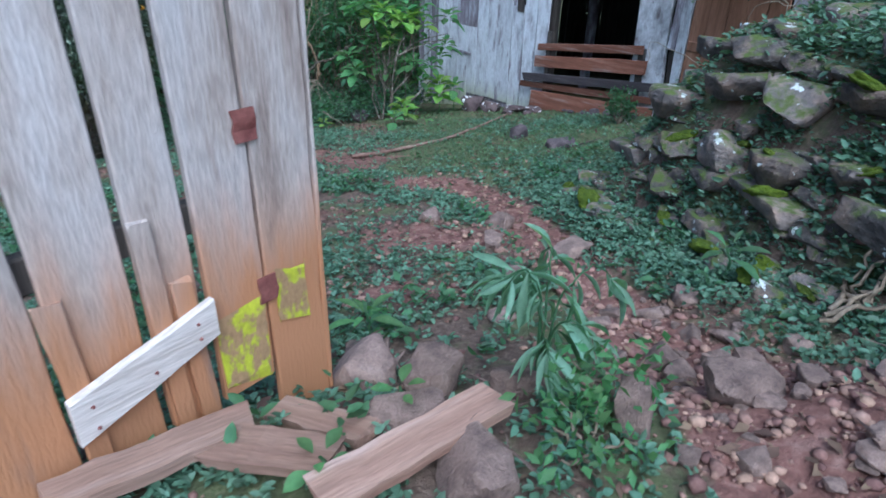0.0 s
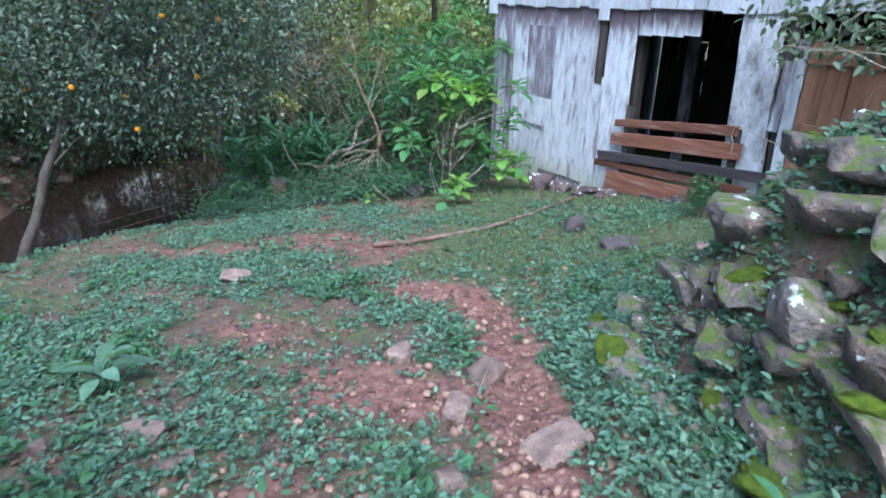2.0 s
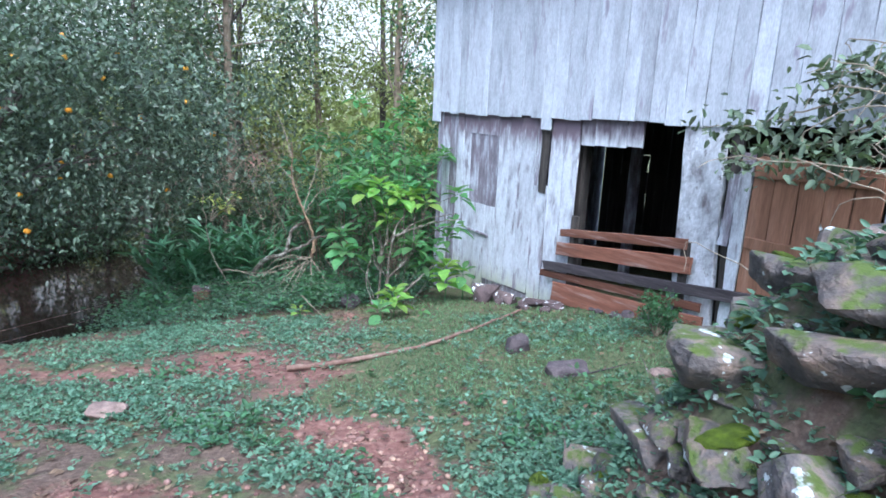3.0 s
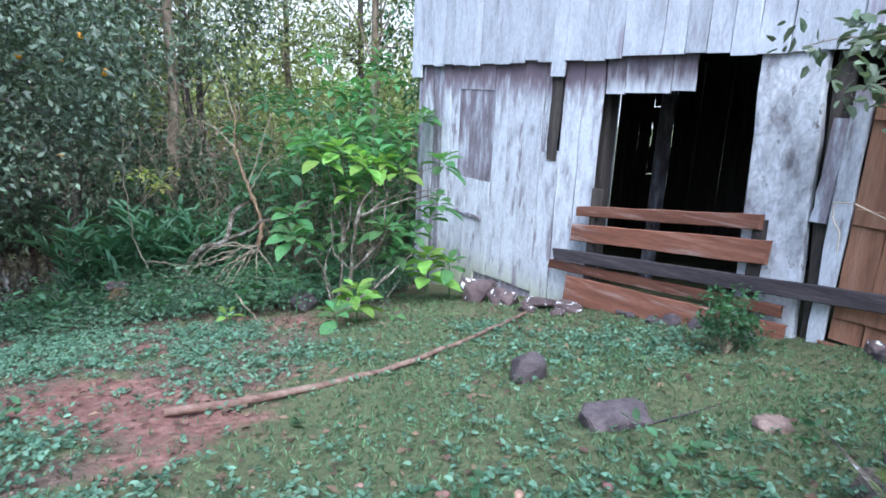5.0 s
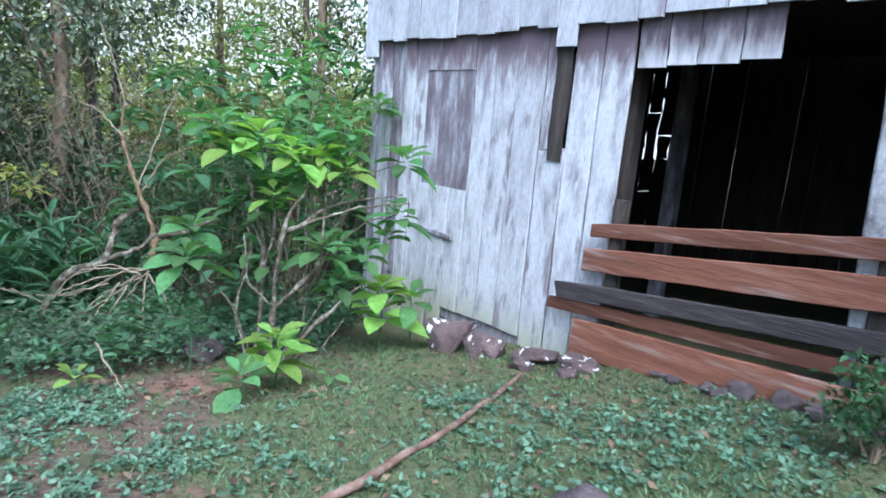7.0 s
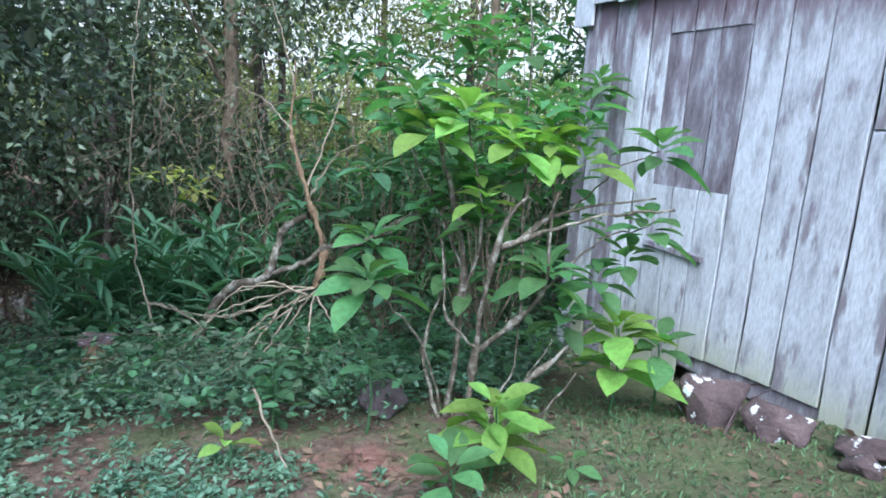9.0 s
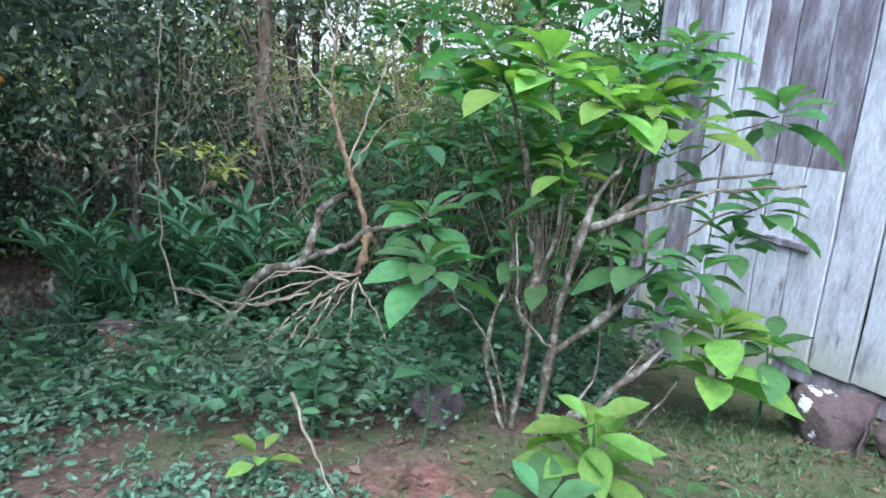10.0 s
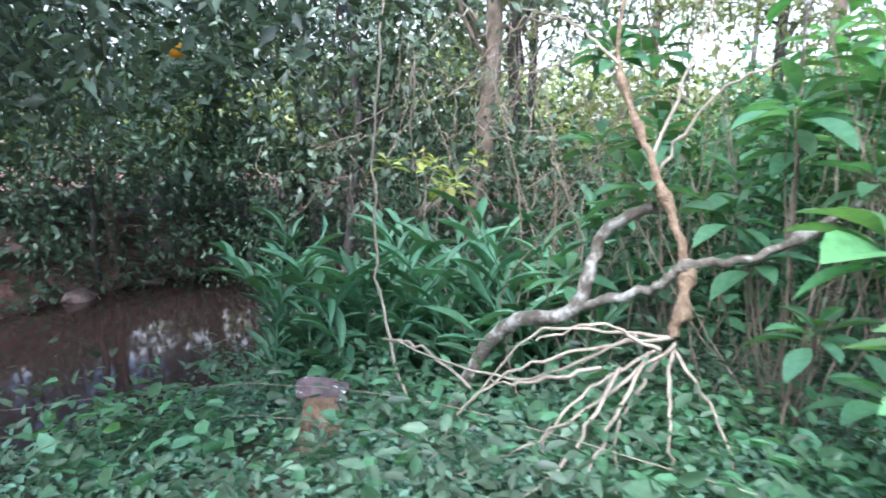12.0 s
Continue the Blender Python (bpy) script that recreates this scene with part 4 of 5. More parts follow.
def clear_of_barn(x, y):
    m = BARN.inverted()
    u, w = m[0][0] * x + m[0][1] * y + m[0][3], m[1][0] * x + m[1][1] * y + m[1][3]
    return ~((u > -0.1) & (u < 9) & (w > -0.05) & (w < 5))


def patchy(x, y, k=1.6, s=0.8):
    return 0.5 + 0.5 * wave(x, y, k, s)


def sprigs(name, x, y, height, size, count, mat, seed, label, ratio=0.6):
    fo = Foliage(seed)
    n = len(x)
    z = gz(x, y)
    h = height * fo.rng.uniform(0.3, 1.2, n)
    for k in range(count):
        a = fo.rng.uniform(0, 6.28, n)
        e = fo.rng.uniform(-0.2, 0.7, n)
        way = np.stack([np.cos(a) * np.cos(e), np.sin(a) * np.cos(e), np.sin(e)], -1)
        pos = np.stack([x, y, z + h * (0.35 + 0.65 * (k + 1) / count)], -1) + 0.25 * height * fo.rng.normal(0, 1, (n, 3)) * np.array([1, 1, 0.3])
        pos[:, 2] = np.maximum(pos[:, 2], z + 0.006)
        fo.leaves(pos, way, size * fo.rng.uniform(0.5, 1.3, n), ratio, LEAF_OVAL, 0.45)
    tagged(fo.link_leaves(name, mat, None), label, "weeds", kind="stuff")


def weed_keep(x, y):
    k = (1 - bare(x, y)) ** 2 * (0.12 + 1.0 * smooth01(patchy(x, y) + 0.45 * patchy(x, y, 5.0, 0.3), 0.46, 0.88))
    k = k * (1 - 0.85 * turf(x, y)) * (1 - 0.75 * smooth01(mound(x, y), 0.02, 0.25)) * clear_of_barn(x, y)
    gate = np.hypot(x + 0.1, y - 1.5)
    return k * (0.25 + 0.75 * smooth01(gate, 0.3, 0.75))


_x, _y = scatter(34000, (-5.6, 3.0, 1.0, 9.6), weed_keep, 21)
sprigs("weeds", _x, _y, 0.05, 0.036, 6, M_WEED, 22, "low small-leaved green weeds over red soil")
_x, _y = scatter(5200, (-5.0, 2.6, 1.2, 7.0), lambda x, y: weed_keep(x, y) * 0.8 * smooth01(patchy(x, y, 2.9, 1.4), 0.45, 0.8), 23)
sprigs("weeds", _x, _y, 0.10, 0.062, 6, M_LEAF_MID, 24, "taller patches of broad-leaved weeds", 0.55)
_x, _y = scatter(9000, (0.8, 4.2, 0.8, 6.0), lambda x, y: (0.25 + 0.75 * smooth01(patchy(x, y, 3.3, 2.2), 0.4, 0.7)) * (np.abs(x - mound_foot(y)) < 0.55) * (1 - bare(x, y)) ** 2, 25)
sprigs("weeds", _x, _y, 0.09, 0.042, 7, M_WEED, 26, "weeds along the foot of the stone wall", 0.55)
_x, _y = scatter(6500, (1.2, 4.0, 1.2, 6.4), lambda x, y: (mound(x, y) > 0.1) * 0.8 * smooth01(patchy(x, y, 3.9, 0.2), 0.3, 0.65), 27)
sprigs("weeds", _x, _y, 0.14, 0.058, 8, M_WEED, 28, "leafy weeds growing between the wall stones", 0.5)


def undergrowth(x, y):
    a = smooth01(y - 0.28 * (x + 2.0), 9.75, 10.5) * smooth01(-x, 1.1, 1.9)
    b = smooth01(-x, 2.4, 3.6) * smooth01(y, 8.9, 10.0) * smooth01(y + 0.8 * x, 3.2, 5.2)
    axis = creek_axis(y)
    c = smooth01(-x, 0.1, 0.8) * smooth01(y, 10.55, 11.0)
    return np.maximum(np.maximum(a, b), c) * clear_of_barn(x, y) * smooth01(np.hypot(x + 4.05, y - 10.75), 0.2, 0.45) * smooth01(x - axis, 1.9, 2.5)


_x, _y = scatter(9000, (-7.0, -0.6, 8.2, 14.5), lambda x, y: undergrowth(x, y) * (0.35 + 0.65 * patchy(x, y, 2.3, 0.9)), 31)
sprigs("undergrowth", _x, _y, 0.24, 0.050, 12, M_WEED, 32, "dense knee-high green undergrowth", 0.52)
_x, _y = scatter(3600, (-7.0, -0.6, 8.2, 14.5), lambda x, y: undergrowth(x, y) * smooth01(patchy(x, y, 1.7, 2.9), 0.4, 0.7), 33)
sprigs("undergrowth", _x, _y, 0.42, 0.078, 10, M_LEAF_MID, 34, "tall leafy undergrowth of darker green", 0.5)


_x, _y = scatter(2600, (-7.0, 0.0, 8.2, 14.5), lambda x, y: undergrowth(x, y) * smooth01(patchy(x, y, 2.6, 4.1), 0.35, 0.7), 37)
sprigs("undergrowth", _x, _y, 0.55, 0.065, 14, M_LEAF_DARK, 38, "dark tangled leafy growth under the shrub", 0.48)
_x, _y = scatter(260, (-4.6, 0.0, 9.6, 12.0), lambda x, y: undergrowth(x, y), 39)
sprigs("undergrowth", _x, _y, 0.45, 0.10, 6, M_LEAF_MID, 40, "scattered broad leaves in the undergrowth", 0.6)
_x, _y = scatter(5200, (-13.5, -9.0, 3.0, 16.0), lambda x, y: 0.75 * smooth01(patchy(x, y, 1.9, 0.6), 0.3, 0.7), 35)
sprigs("undergrowth", _x, _y, 0.32, 0.11, 8, M_LEAF_DARK, 36, "dark leafy undergrowth on the far creek bank", 0.5)


def grass_blades():
    fo = Foliage(41)
    x, y = scatter(105000, (-2.6, 3.6, 4.6, 11.2), lambda x, y: (0.15 + 0.85 * turf(x, y)) * clear_of_barn(x, y) * (1 - bare(x, y)) ** 2 * smooth01(y, 4.6, 6.4) * (0.35 + 0.65 * patchy(x, y, 3.1, 0.5)), 42)
    n = len(x)
    a, e = fo.rng.uniform(0, 6.28, n), fo.rng.uniform(0.3, 1.3, n)
    way = np.stack([np.cos(a) * np.cos(e), np.sin(a) * np.cos(e), np.sin(e)], -1)
    fo.leaves(np.stack([x, y, gz(x, y) - 0.004], -1), way, fo.rng.uniform(0.02, 0.055, n), 0.2, LEAF_SMALL, 0.5)
    tagged(fo.link_leaves("grass", M_GRASS, None), "short green grass before the barn", "grass", kind="stuff")


grass_blades()


def litter():
    fo = Foliage(43)
    x, y = scatter(22000, (-5.0, 2.6, 1.0, 11.4), lambda x, y: clear_of_barn(x, y) * (0.15 + 0.6 * bare(x, y) + 0.15 * smooth01(y + 0.5 * x, 8.7, 9.6) + 0.9 * np.exp(-(((x + 1.4) / 0.5) ** 2 + ((y - 9.75) / 0.4) ** 2))), 44)
    n = len(x)
    a = fo.rng.uniform(0, 6.28, n)
    way = np.stack([np.cos(a), np.sin(a), fo.rng.normal(0, 0.25, n)], -1)
    fo.leaves(np.stack([x, y, gz(x, y) + 0.012], -1), way, fo.rng.uniform(0.02, 0.075, n), 0.5, LEAF_SMALL, 0.4)
    tagged(fo.link_leaves("leaf_litter", M_LITTER, None), "brown dead leaves and chips on the soil", "leaf litter", kind="stuff")


litter()


# ---- the broad-leaved shrub beside the barn ----
def make_shrub():
    fo = Foliage(51)
    sh = empty("shrub", Matrix.Identity(4), "broad-leaved bright green shrub with knotted pale stems", "shrub")
    b1, b2 = (-1.12, 10.52, -1.72), (-0.98, 10.46, -1.70)
    fo.strand([b1, (-1.07, 10.55, -0.75), (-1.25, 10.54, -0.04), (-1.38, 10.46, 0.2)], 0.0167, 0.0056, knots=(0.3, 0.55))
    fo.strand([b2, (-0.95, 10.45, -1.2), (-0.85, 10.33, -0.52), (-0.7, 10.5, -0.2), (-0.68, 10.59, -0.03)], 0.0177, 0.0056, knots=(0.25, 0.5))
    fo.strand([(-0.95, 10.45, -1.2), (-0.7, 10.39, -0.93), (-0.58, 10.45, -0.67), (-0.62, 10.6, 0.0)], 0.0158, 0.0056, knots=(0.3,))
    fo.strand([(-0.9, 10.38, -0.62), (-0.5, 10.6, -0.35), (-0.03, 10.9, -0.27)], 0.0121, 0.0051, knots=(0.3,))
    fo.strand([b1, (-1.2, 10.3, -1.2), (-1.36, 10.08, -0.85), (-1.5, 10.12, -0.76)], 0.0074, 0.0037)
    fo.strand([(-0.7, 10.39, -0.93), (-0.8, 10.8, 0.0), (-0.85, 11.0, 0.65), (-0.9, 11.05, 0.9)], 0.0093, 0.0028)
    fo.strand([(-1.07, 10.55, -0.75), (-1.3, 10.7, -0.4), (-1.6, 10.8, 0.1)], 0.0084, 0.0037)
    fo.strand([(-1.1, 10.5, -1.1), (-0.98, 10.55, -0.5), (-1.07, 10.42, 0.12)], 0.0102, 0.0046, knots=(0.5,))
    fo.strand([(-0.62, 10.42, -0.8), (-0.3, 10.7, -0.5), (-0.05, 10.87, -0.44)], 0.0070, 0.0037)
    fo.strand([(-0.5, 10.6, -0.35), (-0.25, 10.8, -0.1), (-0.03, 10.97, 0.0)], 0.0056, 0.0032)
    fo.strand([b2, (-0.75, 10.25, -1.45), (-0.5, 10.3, -1.0)], 0.0056, 0.0028)
    fo.strand([(-0.85, 10.4, -1.6), (-0.72, 10.55, -1.2), (-0.8, 10.7, -0.8)], 0.0065, 0.0032)
    fo.strand([(-0.95, 10.45, -1.62), (-0.72, 10.42, -1.42), (-0.5, 10.5, -1.18), (-0.3, 10.62, -1.0)], 0.020, 0.008, knots=(0.25, 0.6))
    fo.strand([(-1.15, 10.5, -1.68), (-1.3, 10.6, -1.3), (-1.22, 10.7, -0.8), (-1.35, 10.75, -0.3)], 0.012, 0.005, knots=(0.4, 0.7))
    fo.strand([(-0.85, 10.35, -0.56), (-0.55, 10.42, -0.42), (-0.2, 10.55, -0.33), (0.05, 10.62, -0.3)], 0.011, 0.006, knots=(0.1, 0.2))
    fo.strand([(-0.62, 10.3, -1.68), (-0.5, 10.3, -1.4), (-0.36, 10.38, -1.2)], 0.008, 0.004)
    fo.strand([(-0.95, 10.42, -1.15), (-1.1, 10.3, -0.95), (-1.15, 10.35, -0.6)], 0.008, 0.004, knots=(0.5,))
    fo.strands = [(line, 1.12 * r) for line, r in fo.strands]
    fo.link_each("stem", M_BARK_LICHEN, sh, 7)
    for p, n, s in (((-1.38, 10.46, 0.23), 9, 0.26), ((-1.5, 10.12, -0.74), 10, 0.27), ((-0.03, 10.97, 0.03), 9, 0.26), ((-0.05, 10.87, -0.42), 9, 0.24), ((-0.58, 10.47, -0.67), 9, 0.25),
                    ((-1.13, 10.65, -0.17), 8, 0.24), ((-1.71, 10.73, -0.64), 9, 0.24), ((-0.99, 10.53, -0.44), 6, 0.2), ((-0.47, 10.65, -0.97), 8, 0.22), ((-1.23, 10.81, -0.32), 8, 0.22),
                    ((-0.85, 11.0, 0.55), 7, 0.2), ((-1.6, 10.8, 0.1), 8, 0.22), ((-0.3, 10.75, -0.75), 8, 0.22), ((-0.15, 10.9, -0.62), 7, 0.22), ((-0.9, 10.75, -0.2), 7, 0.22), ((-0.75, 10.8, -0.55), 7, 0.2)):
        fo.rosette(p, n + 4, s * 1.2, 0.54)
    fo.link_leaves("foliage", M_LEAF_BRIGHT, sh)
    for k in range(15):
        p = (fo.py.uniform(-1.6, -0.2), 10.6 + fo.py.uniform(0, 0.5), fo.py.uniform(-0.9, 0.25))
        fo.rosette(p, 9, fo.py.uniform(0.18, 0.28))
    fo.link_leaves("foliage", M_LEAF_BRIGHT, sh)
    for p, n, s in (((-0.68, 10.59, 0.01), 10, 0.25), ((-1.07, 10.42, 0.16), 11, 0.29), ((-0.62, 10.6, 0.06), 6, 0.2), ((-1.27, 10.38, 0.06), 9, 0.24), ((-0.82, 10.42, 0.04), 9, 0.24), ((-0.45, 10.58, -0.06), 8, 0.22), ((-0.95, 10.4, -0.28), 7, 0.2)):
        fo.rosette(p, n + 2, s * 1.2, 0.54)
    fo.link_leaves("young_foliage", M_LEAF_LIME, sh, "lime-green young leaves")
    fo.leaves([(-1.2, 10.4, 0.10)], [(0.3, -0.6, -0.6)], 0.14, 0.45, LEAF_BROAD)
    fo.link_leaves("yellow_leaf", M_LEAF_YELLOW, sh, "yellowed leaf")


make_shrub()


def make_back_bush():
    """Broad-leaved growth between the shrub and the woods, against the barn's corner."""
    for i, (cx, cy, zt, n) in enumerate(((-2.0, 12.1, 0.75, 20), (-1.2, 12.3, 0.9, 20), (-2.7, 12.7, 0.9, 14), (-1.5, 13.3, 1.5, 22), (-0.9, 13.6, 1.3, 16))):
        fo = Foliage(60 + i)
        ob = empty("shrub", Matrix.Identity(4), "leafy green bush growing behind the knotted shrub", "shrub", "bushes beside the barn")
        g0 = float(gz(cx, cy))
        for k in range(int(n * 1.2)):
            t = fo.py.random()
            p = (cx + fo.py.gauss(0, 0.42), cy + fo.py.gauss(0, 0.32), g0 + 0.35 + (zt - g0 - 0.35) * t ** 0.7)
            fo.strand([(cx + fo.py.gauss(0, .08), cy, g0 - 0.03), (0.5 * (cx + p[0]), 0.5 * (cy + p[1]), g0 + 0.45 * (p[2] - g0)), p], 0.007, 0.003, 5)
            fo.rosette(p, 12, 0.27, 0.42)
        fo.link_each("stem", M_BARK, ob, 5)
        fo.link_leaves("foliage", M_LEAF_BRIGHT if i in (1, 3) else M_LEAF_MID, ob)


make_back_bush()


def sapling(x, y, h, n, size, mat, label, tiers=1, ratio=0.55, group="saplings"):
    fo = Foliage(int(1000 + 97 * x + 13 * y))
    g0 = float(gz(x, y))
    ob = empty("sapling", Matrix.Translation((x, y, g0)), label, "sapling", group)
    fo.strand([(0, 0, -0.03), (0.02, 0.01, h * 0.5), (0.0, 0.02, h)], 0.010, 0.005, 5, 0.003)
    fo.link_strands("stem", M_LEAF_MID, ob, 6)
    for k in range(tiers):
        fo.rosette((0, 0.01, h * (1 - 0.36 * k)), n, size * (1 + 0.12 * k), ratio, 0.8, -0.05)
    fo.link_leaves("leaves", mat, ob)


sapling(-0.70, 9.66, 0.36, 10, 0.29, M_LEAF_LIME, "bright green broad-leaved sapling on the grass", 2)
sapling(-0.82, 9.35, 0.16, 9, 0.27, M_LEAF_BRIGHT, "small broad-leaved seedling at the foot of a sapling")
sapling(-1.92, 9.45, 0.13, 7, 0.16, M_LEAF_LIME, "small light green seedling in the leaf litter")
sapling(-0.35, 9.75, 0.10, 6, 0.12, M_LEAF_BRIGHT, "tiny green seedling in the grass")
sapling(-0.15, 10.85, 0.55, 13, 0.33, M_LEAF_LIME, "lime-green young plant against the barn wall", 2)
sapling(0.10, 10.92, 0.45, 11, 0.29, M_LEAF_BRIGHT, "green young plant against the barn wall")
sapling(-1.45, 10.05, 0.38, 8, 0.17, M_LEAF_MID, "green seedling among the undergrowth")
sapling(-2.0, 10.0, 0.42, 8, 0.16, M_LEAF_MID, "green seedling among the undergrowth", 2)


def make_cane_seedling(x, y):
    fo = Foliage(1501)
    ob = empty("cane_seedling", Matrix.Translation((x, y, float(gz(x, y)))), "arching cane seedling with drooping narrow pale green leaves", "plant")
    for k in range(6):
        a = 1.05 * k + 0.4
        d = np.array([math.cos(a), math.sin(a), 0.0])
        h, r = fo.py.uniform(0.34, 0.58), fo.py.uniform(0.10, 0.24)
        line = bent([(0, 0, -0.03), d * r * 0.3 + np.array([0, 0, h * 0.75]), d * r + np.array([0, 0, h]), d * r * 1.6 + np.array([0, 0, h * 0.86])], 6, 0.004, fo.py)
        fo.strands.append((line, np.linspace(0.006, 0.002, len(line))))
        n = 15
        idx = fo.rng.integers(6, len(line), n)
        way = d * 0.5 + fo.rng.normal(0, 0.45, (n, 3)) + np.array([0, 0, -0.55])
        fo.leaves(line[idx], way, fo.rng.uniform(0.11, 0.20, n), 0.17, LEAF_BROAD, 0.4)
    fo.link_each("stem", M_LEAF_MID, ob, 5)
    fo.link_leaves("leaves", M_LEAF_CANE, ob)


make_cane_seedling(0.36, 1.75)
sapling(-1.62, 3.66, 0.16, 8, 0.26, M_LEAF_CANE, "broad pale green seedling in the weeds", 1, 0.5)
sapling(-0.35, 2.35, 0.12, 8, 0.17, M_LEAF_BRIGHT, "narrow-leaved green seedling in the weeds", 1, 0.3)
sapling(0.30, 2.72, 0.12, 5, 0.15, M_LEAF_MID, "round-leaved bluish green seedling by the path", 1, 0.75)
sapling(1.45, 2.75, 0.2, 7, 0.2, M_LEAF_MID, "narrow-leaved seedling at the foot of the wall", 1, 0.3)
sapling(-0.12, 1.45, 0.10, 6, 0.09, M_LEAF_BRIGHT, "tiny seedling between the loose boards", 1, 0.6)
sapling(-0.30, 1.12, 0.10, 6, 0.10, M_LEAF_BRIGHT, "tiny seedling between the loose boards", 1, 0.6)


def make_low_bush(x, y, h, mat, label, n=900, size=0.05, r=0.16):
    fo = Foliage(int(3000 + 31 * x + 7 * y))
    g0 = float(gz(x, y))
    ob = empty("low_bush", Matrix.Translation((x, y, g0)), label, "bush")
    mids = fo.cloud((0, 0, h * 0.55), (r, r, h * 0.5), n, size, 0.5, 16, 0.05)
    for m in mids[:9]:
        fo.strand([(0, 0, -0.02), tuple(0.5 * m), tuple(m)], 0.008, 0.003, 4)
    fo.link_each("stem", M_BARK, ob, 5)
    fo.link_leaves("leaves", mat, ob)


make_low_bush(2.38, 8.42, 0.48, M_LEAF_MID, "small leafy bush against the barricade boards")
make_low_bush(0.52, 1.42, 0.24, M_LEAF_BRIGHT, "weedy tuft among the gate stones", 170, 0.045, 0.14)
make_low_bush(0.40, 1.2, 0.18, M_LEAF_BRIGHT, "weedy tuft among the gate stones", 150, 0.045, 0.14)


# ---- lichen-covered fallen branches ----
def make_fallen_branch():
    fo = Foliage(71)
    ob = empty("fallen_branch", Matrix.Identity(4), "lichen-spotted bent branch with dry twigs in the undergrowth", "branch")
    fo.strand([(-3.64, 11.49, -2.00), (-3.31, 11.54, -1.41), (-2.89, 11.47, -1.22), (-2.80, 11.57, -0.85), (-2.57, 11.55, -0.69)], 0.046, 0.026, 8, 0.006)
    fo.strand([(-3.08, 11.51, -1.30), (-2.53, 11.44, -1.05), (-2.37, 11.45, -0.92), (-2.14, 11.62, -0.88), (-1.80, 11.86, -0.65)], 0.026, 0.016, 8, 0.006, (0.5, 0.9))
    fo.link_each("limb", M_BARK_LICHEN, ob, 8)
    fo.strand([(-2.38, 11.33, -1.21), (-2.38, 11.44, -0.94), (-2.62, 11.59, -0.47), (-2.87, 11.82, -0.04), (-2.94, 12.03, 0.52)], 0.026, 0.008, 8, 0.006, (0.1, 0.25, 0.45, 0.6, 0.72))
    fo.link_strands("corky_branch", M_BARK_KNOT, ob, 8, "corky brown knotted branch")
    fo.strand([(-2.87, 11.82, -0.04), (-3.16, 11.90, 0.18), (-3.51, 11.95, 0.30)], 0.0095, 0.004, 8, 0.006)
    fo.strand([(-2.60, 11.59, -0.47), (-2.47, 11.86, 0.16), (-2.38, 12.08, 0.59)], 0.0095, 0.004, 8, 0.006)
    fo.strand([(-2.57, 11.58, -0.55), (-2.38, 11.59, -0.23), (-2.11, 11.59, -0.07)], 0.0095, 0.004, 8, 0.006)
    fo.strand([(-2.94, 11.99, 0.33), (-3.08, 12.04, 0.74), (-3.26, 12.16, 1.04)], 0.0095, 0.004, 8, 0.006)
    fo.strand([(-2.38, 11.33, -1.21), (-2.70, 10.98, -1.25), (-2.98, 10.77, -1.42), (-3.11, 10.57, -1.73)], 0.0095, 0.004, 8, 0.006)
    fo.strand([(-2.38, 11.33, -1.21), (-2.84, 11.06, -1.21), (-3.07, 10.83, -1.52)], 0.0095, 0.004, 8, 0.006)
    fo.strand([(-2.42, 11.26, -1.25), (-2.63, 10.86, -1.42), (-2.68, 10.59, -1.67)], 0.0095, 0.004, 8, 0.006)
    fo.strand([(-2.41, 11.26, -1.27), (-2.47, 10.98, -1.52), (-2.36, 10.75, -1.76)], 0.0095, 0.004, 8, 0.006)
    fo.strand([(-2.37, 11.28, -1.24), (-2.29, 11.03, -1.51), (-2.20, 10.90, -1.71)], 0.0095, 0.004, 8, 0.006)
    fo.strand([(-2.48, 11.16, -1.18), (-2.94, 10.99, -1.42), (-3.85, 11.18, -1.48)], 0.0095, 0.004, 8, 0.006)
    fo.strand([(-2.36, 11.28, -1.22), (-2.64, 10.74, -1.47), (-2.88, 10.44, -1.60)], 0.0095, 0.004, 8, 0.006)
    fo.strand([(-2.37, 11.28, -1.24), (-2.11, 11.18, -1.53), (-2.00, 11.04, -1.82)], 0.0095, 0.004, 8, 0.006)
    fo.strand([(-2.50, 11.03, -1.28), (-2.54, 10.65, -1.51), (-2.70, 10.36, -1.70)], 0.0095, 0.004, 8, 0.006)
    fo.strand([(-2.43, 11.16, -1.24), (-2.48, 10.77, -1.54), (-2.46, 10.52, -1.76)], 0.0095, 0.004, 8, 0.006)
    fo.strand([(-2.39, 11.17, -1.22), (-2.60, 11.04, -1.12), (-2.83, 10.96, -1.22)], 0.0095, 0.004, 8, 0.006)
    fo.strand([(-2.55, 10.96, -1.27), (-2.78, 10.74, -1.32), (-2.89, 10.71, -1.33)], 0.0095, 0.004, 8, 0.006)
    fo.strand([(-2.02, 9.86, -1.37), (-1.78, 9.60, -1.42), (-1.57, 9.38, -1.46)], 0.0095, 0.004, 8, 0.006)
    fo.link_each("twig", M_TWIG, ob, 5, "dry straw-coloured twigs")


make_fallen_branch()


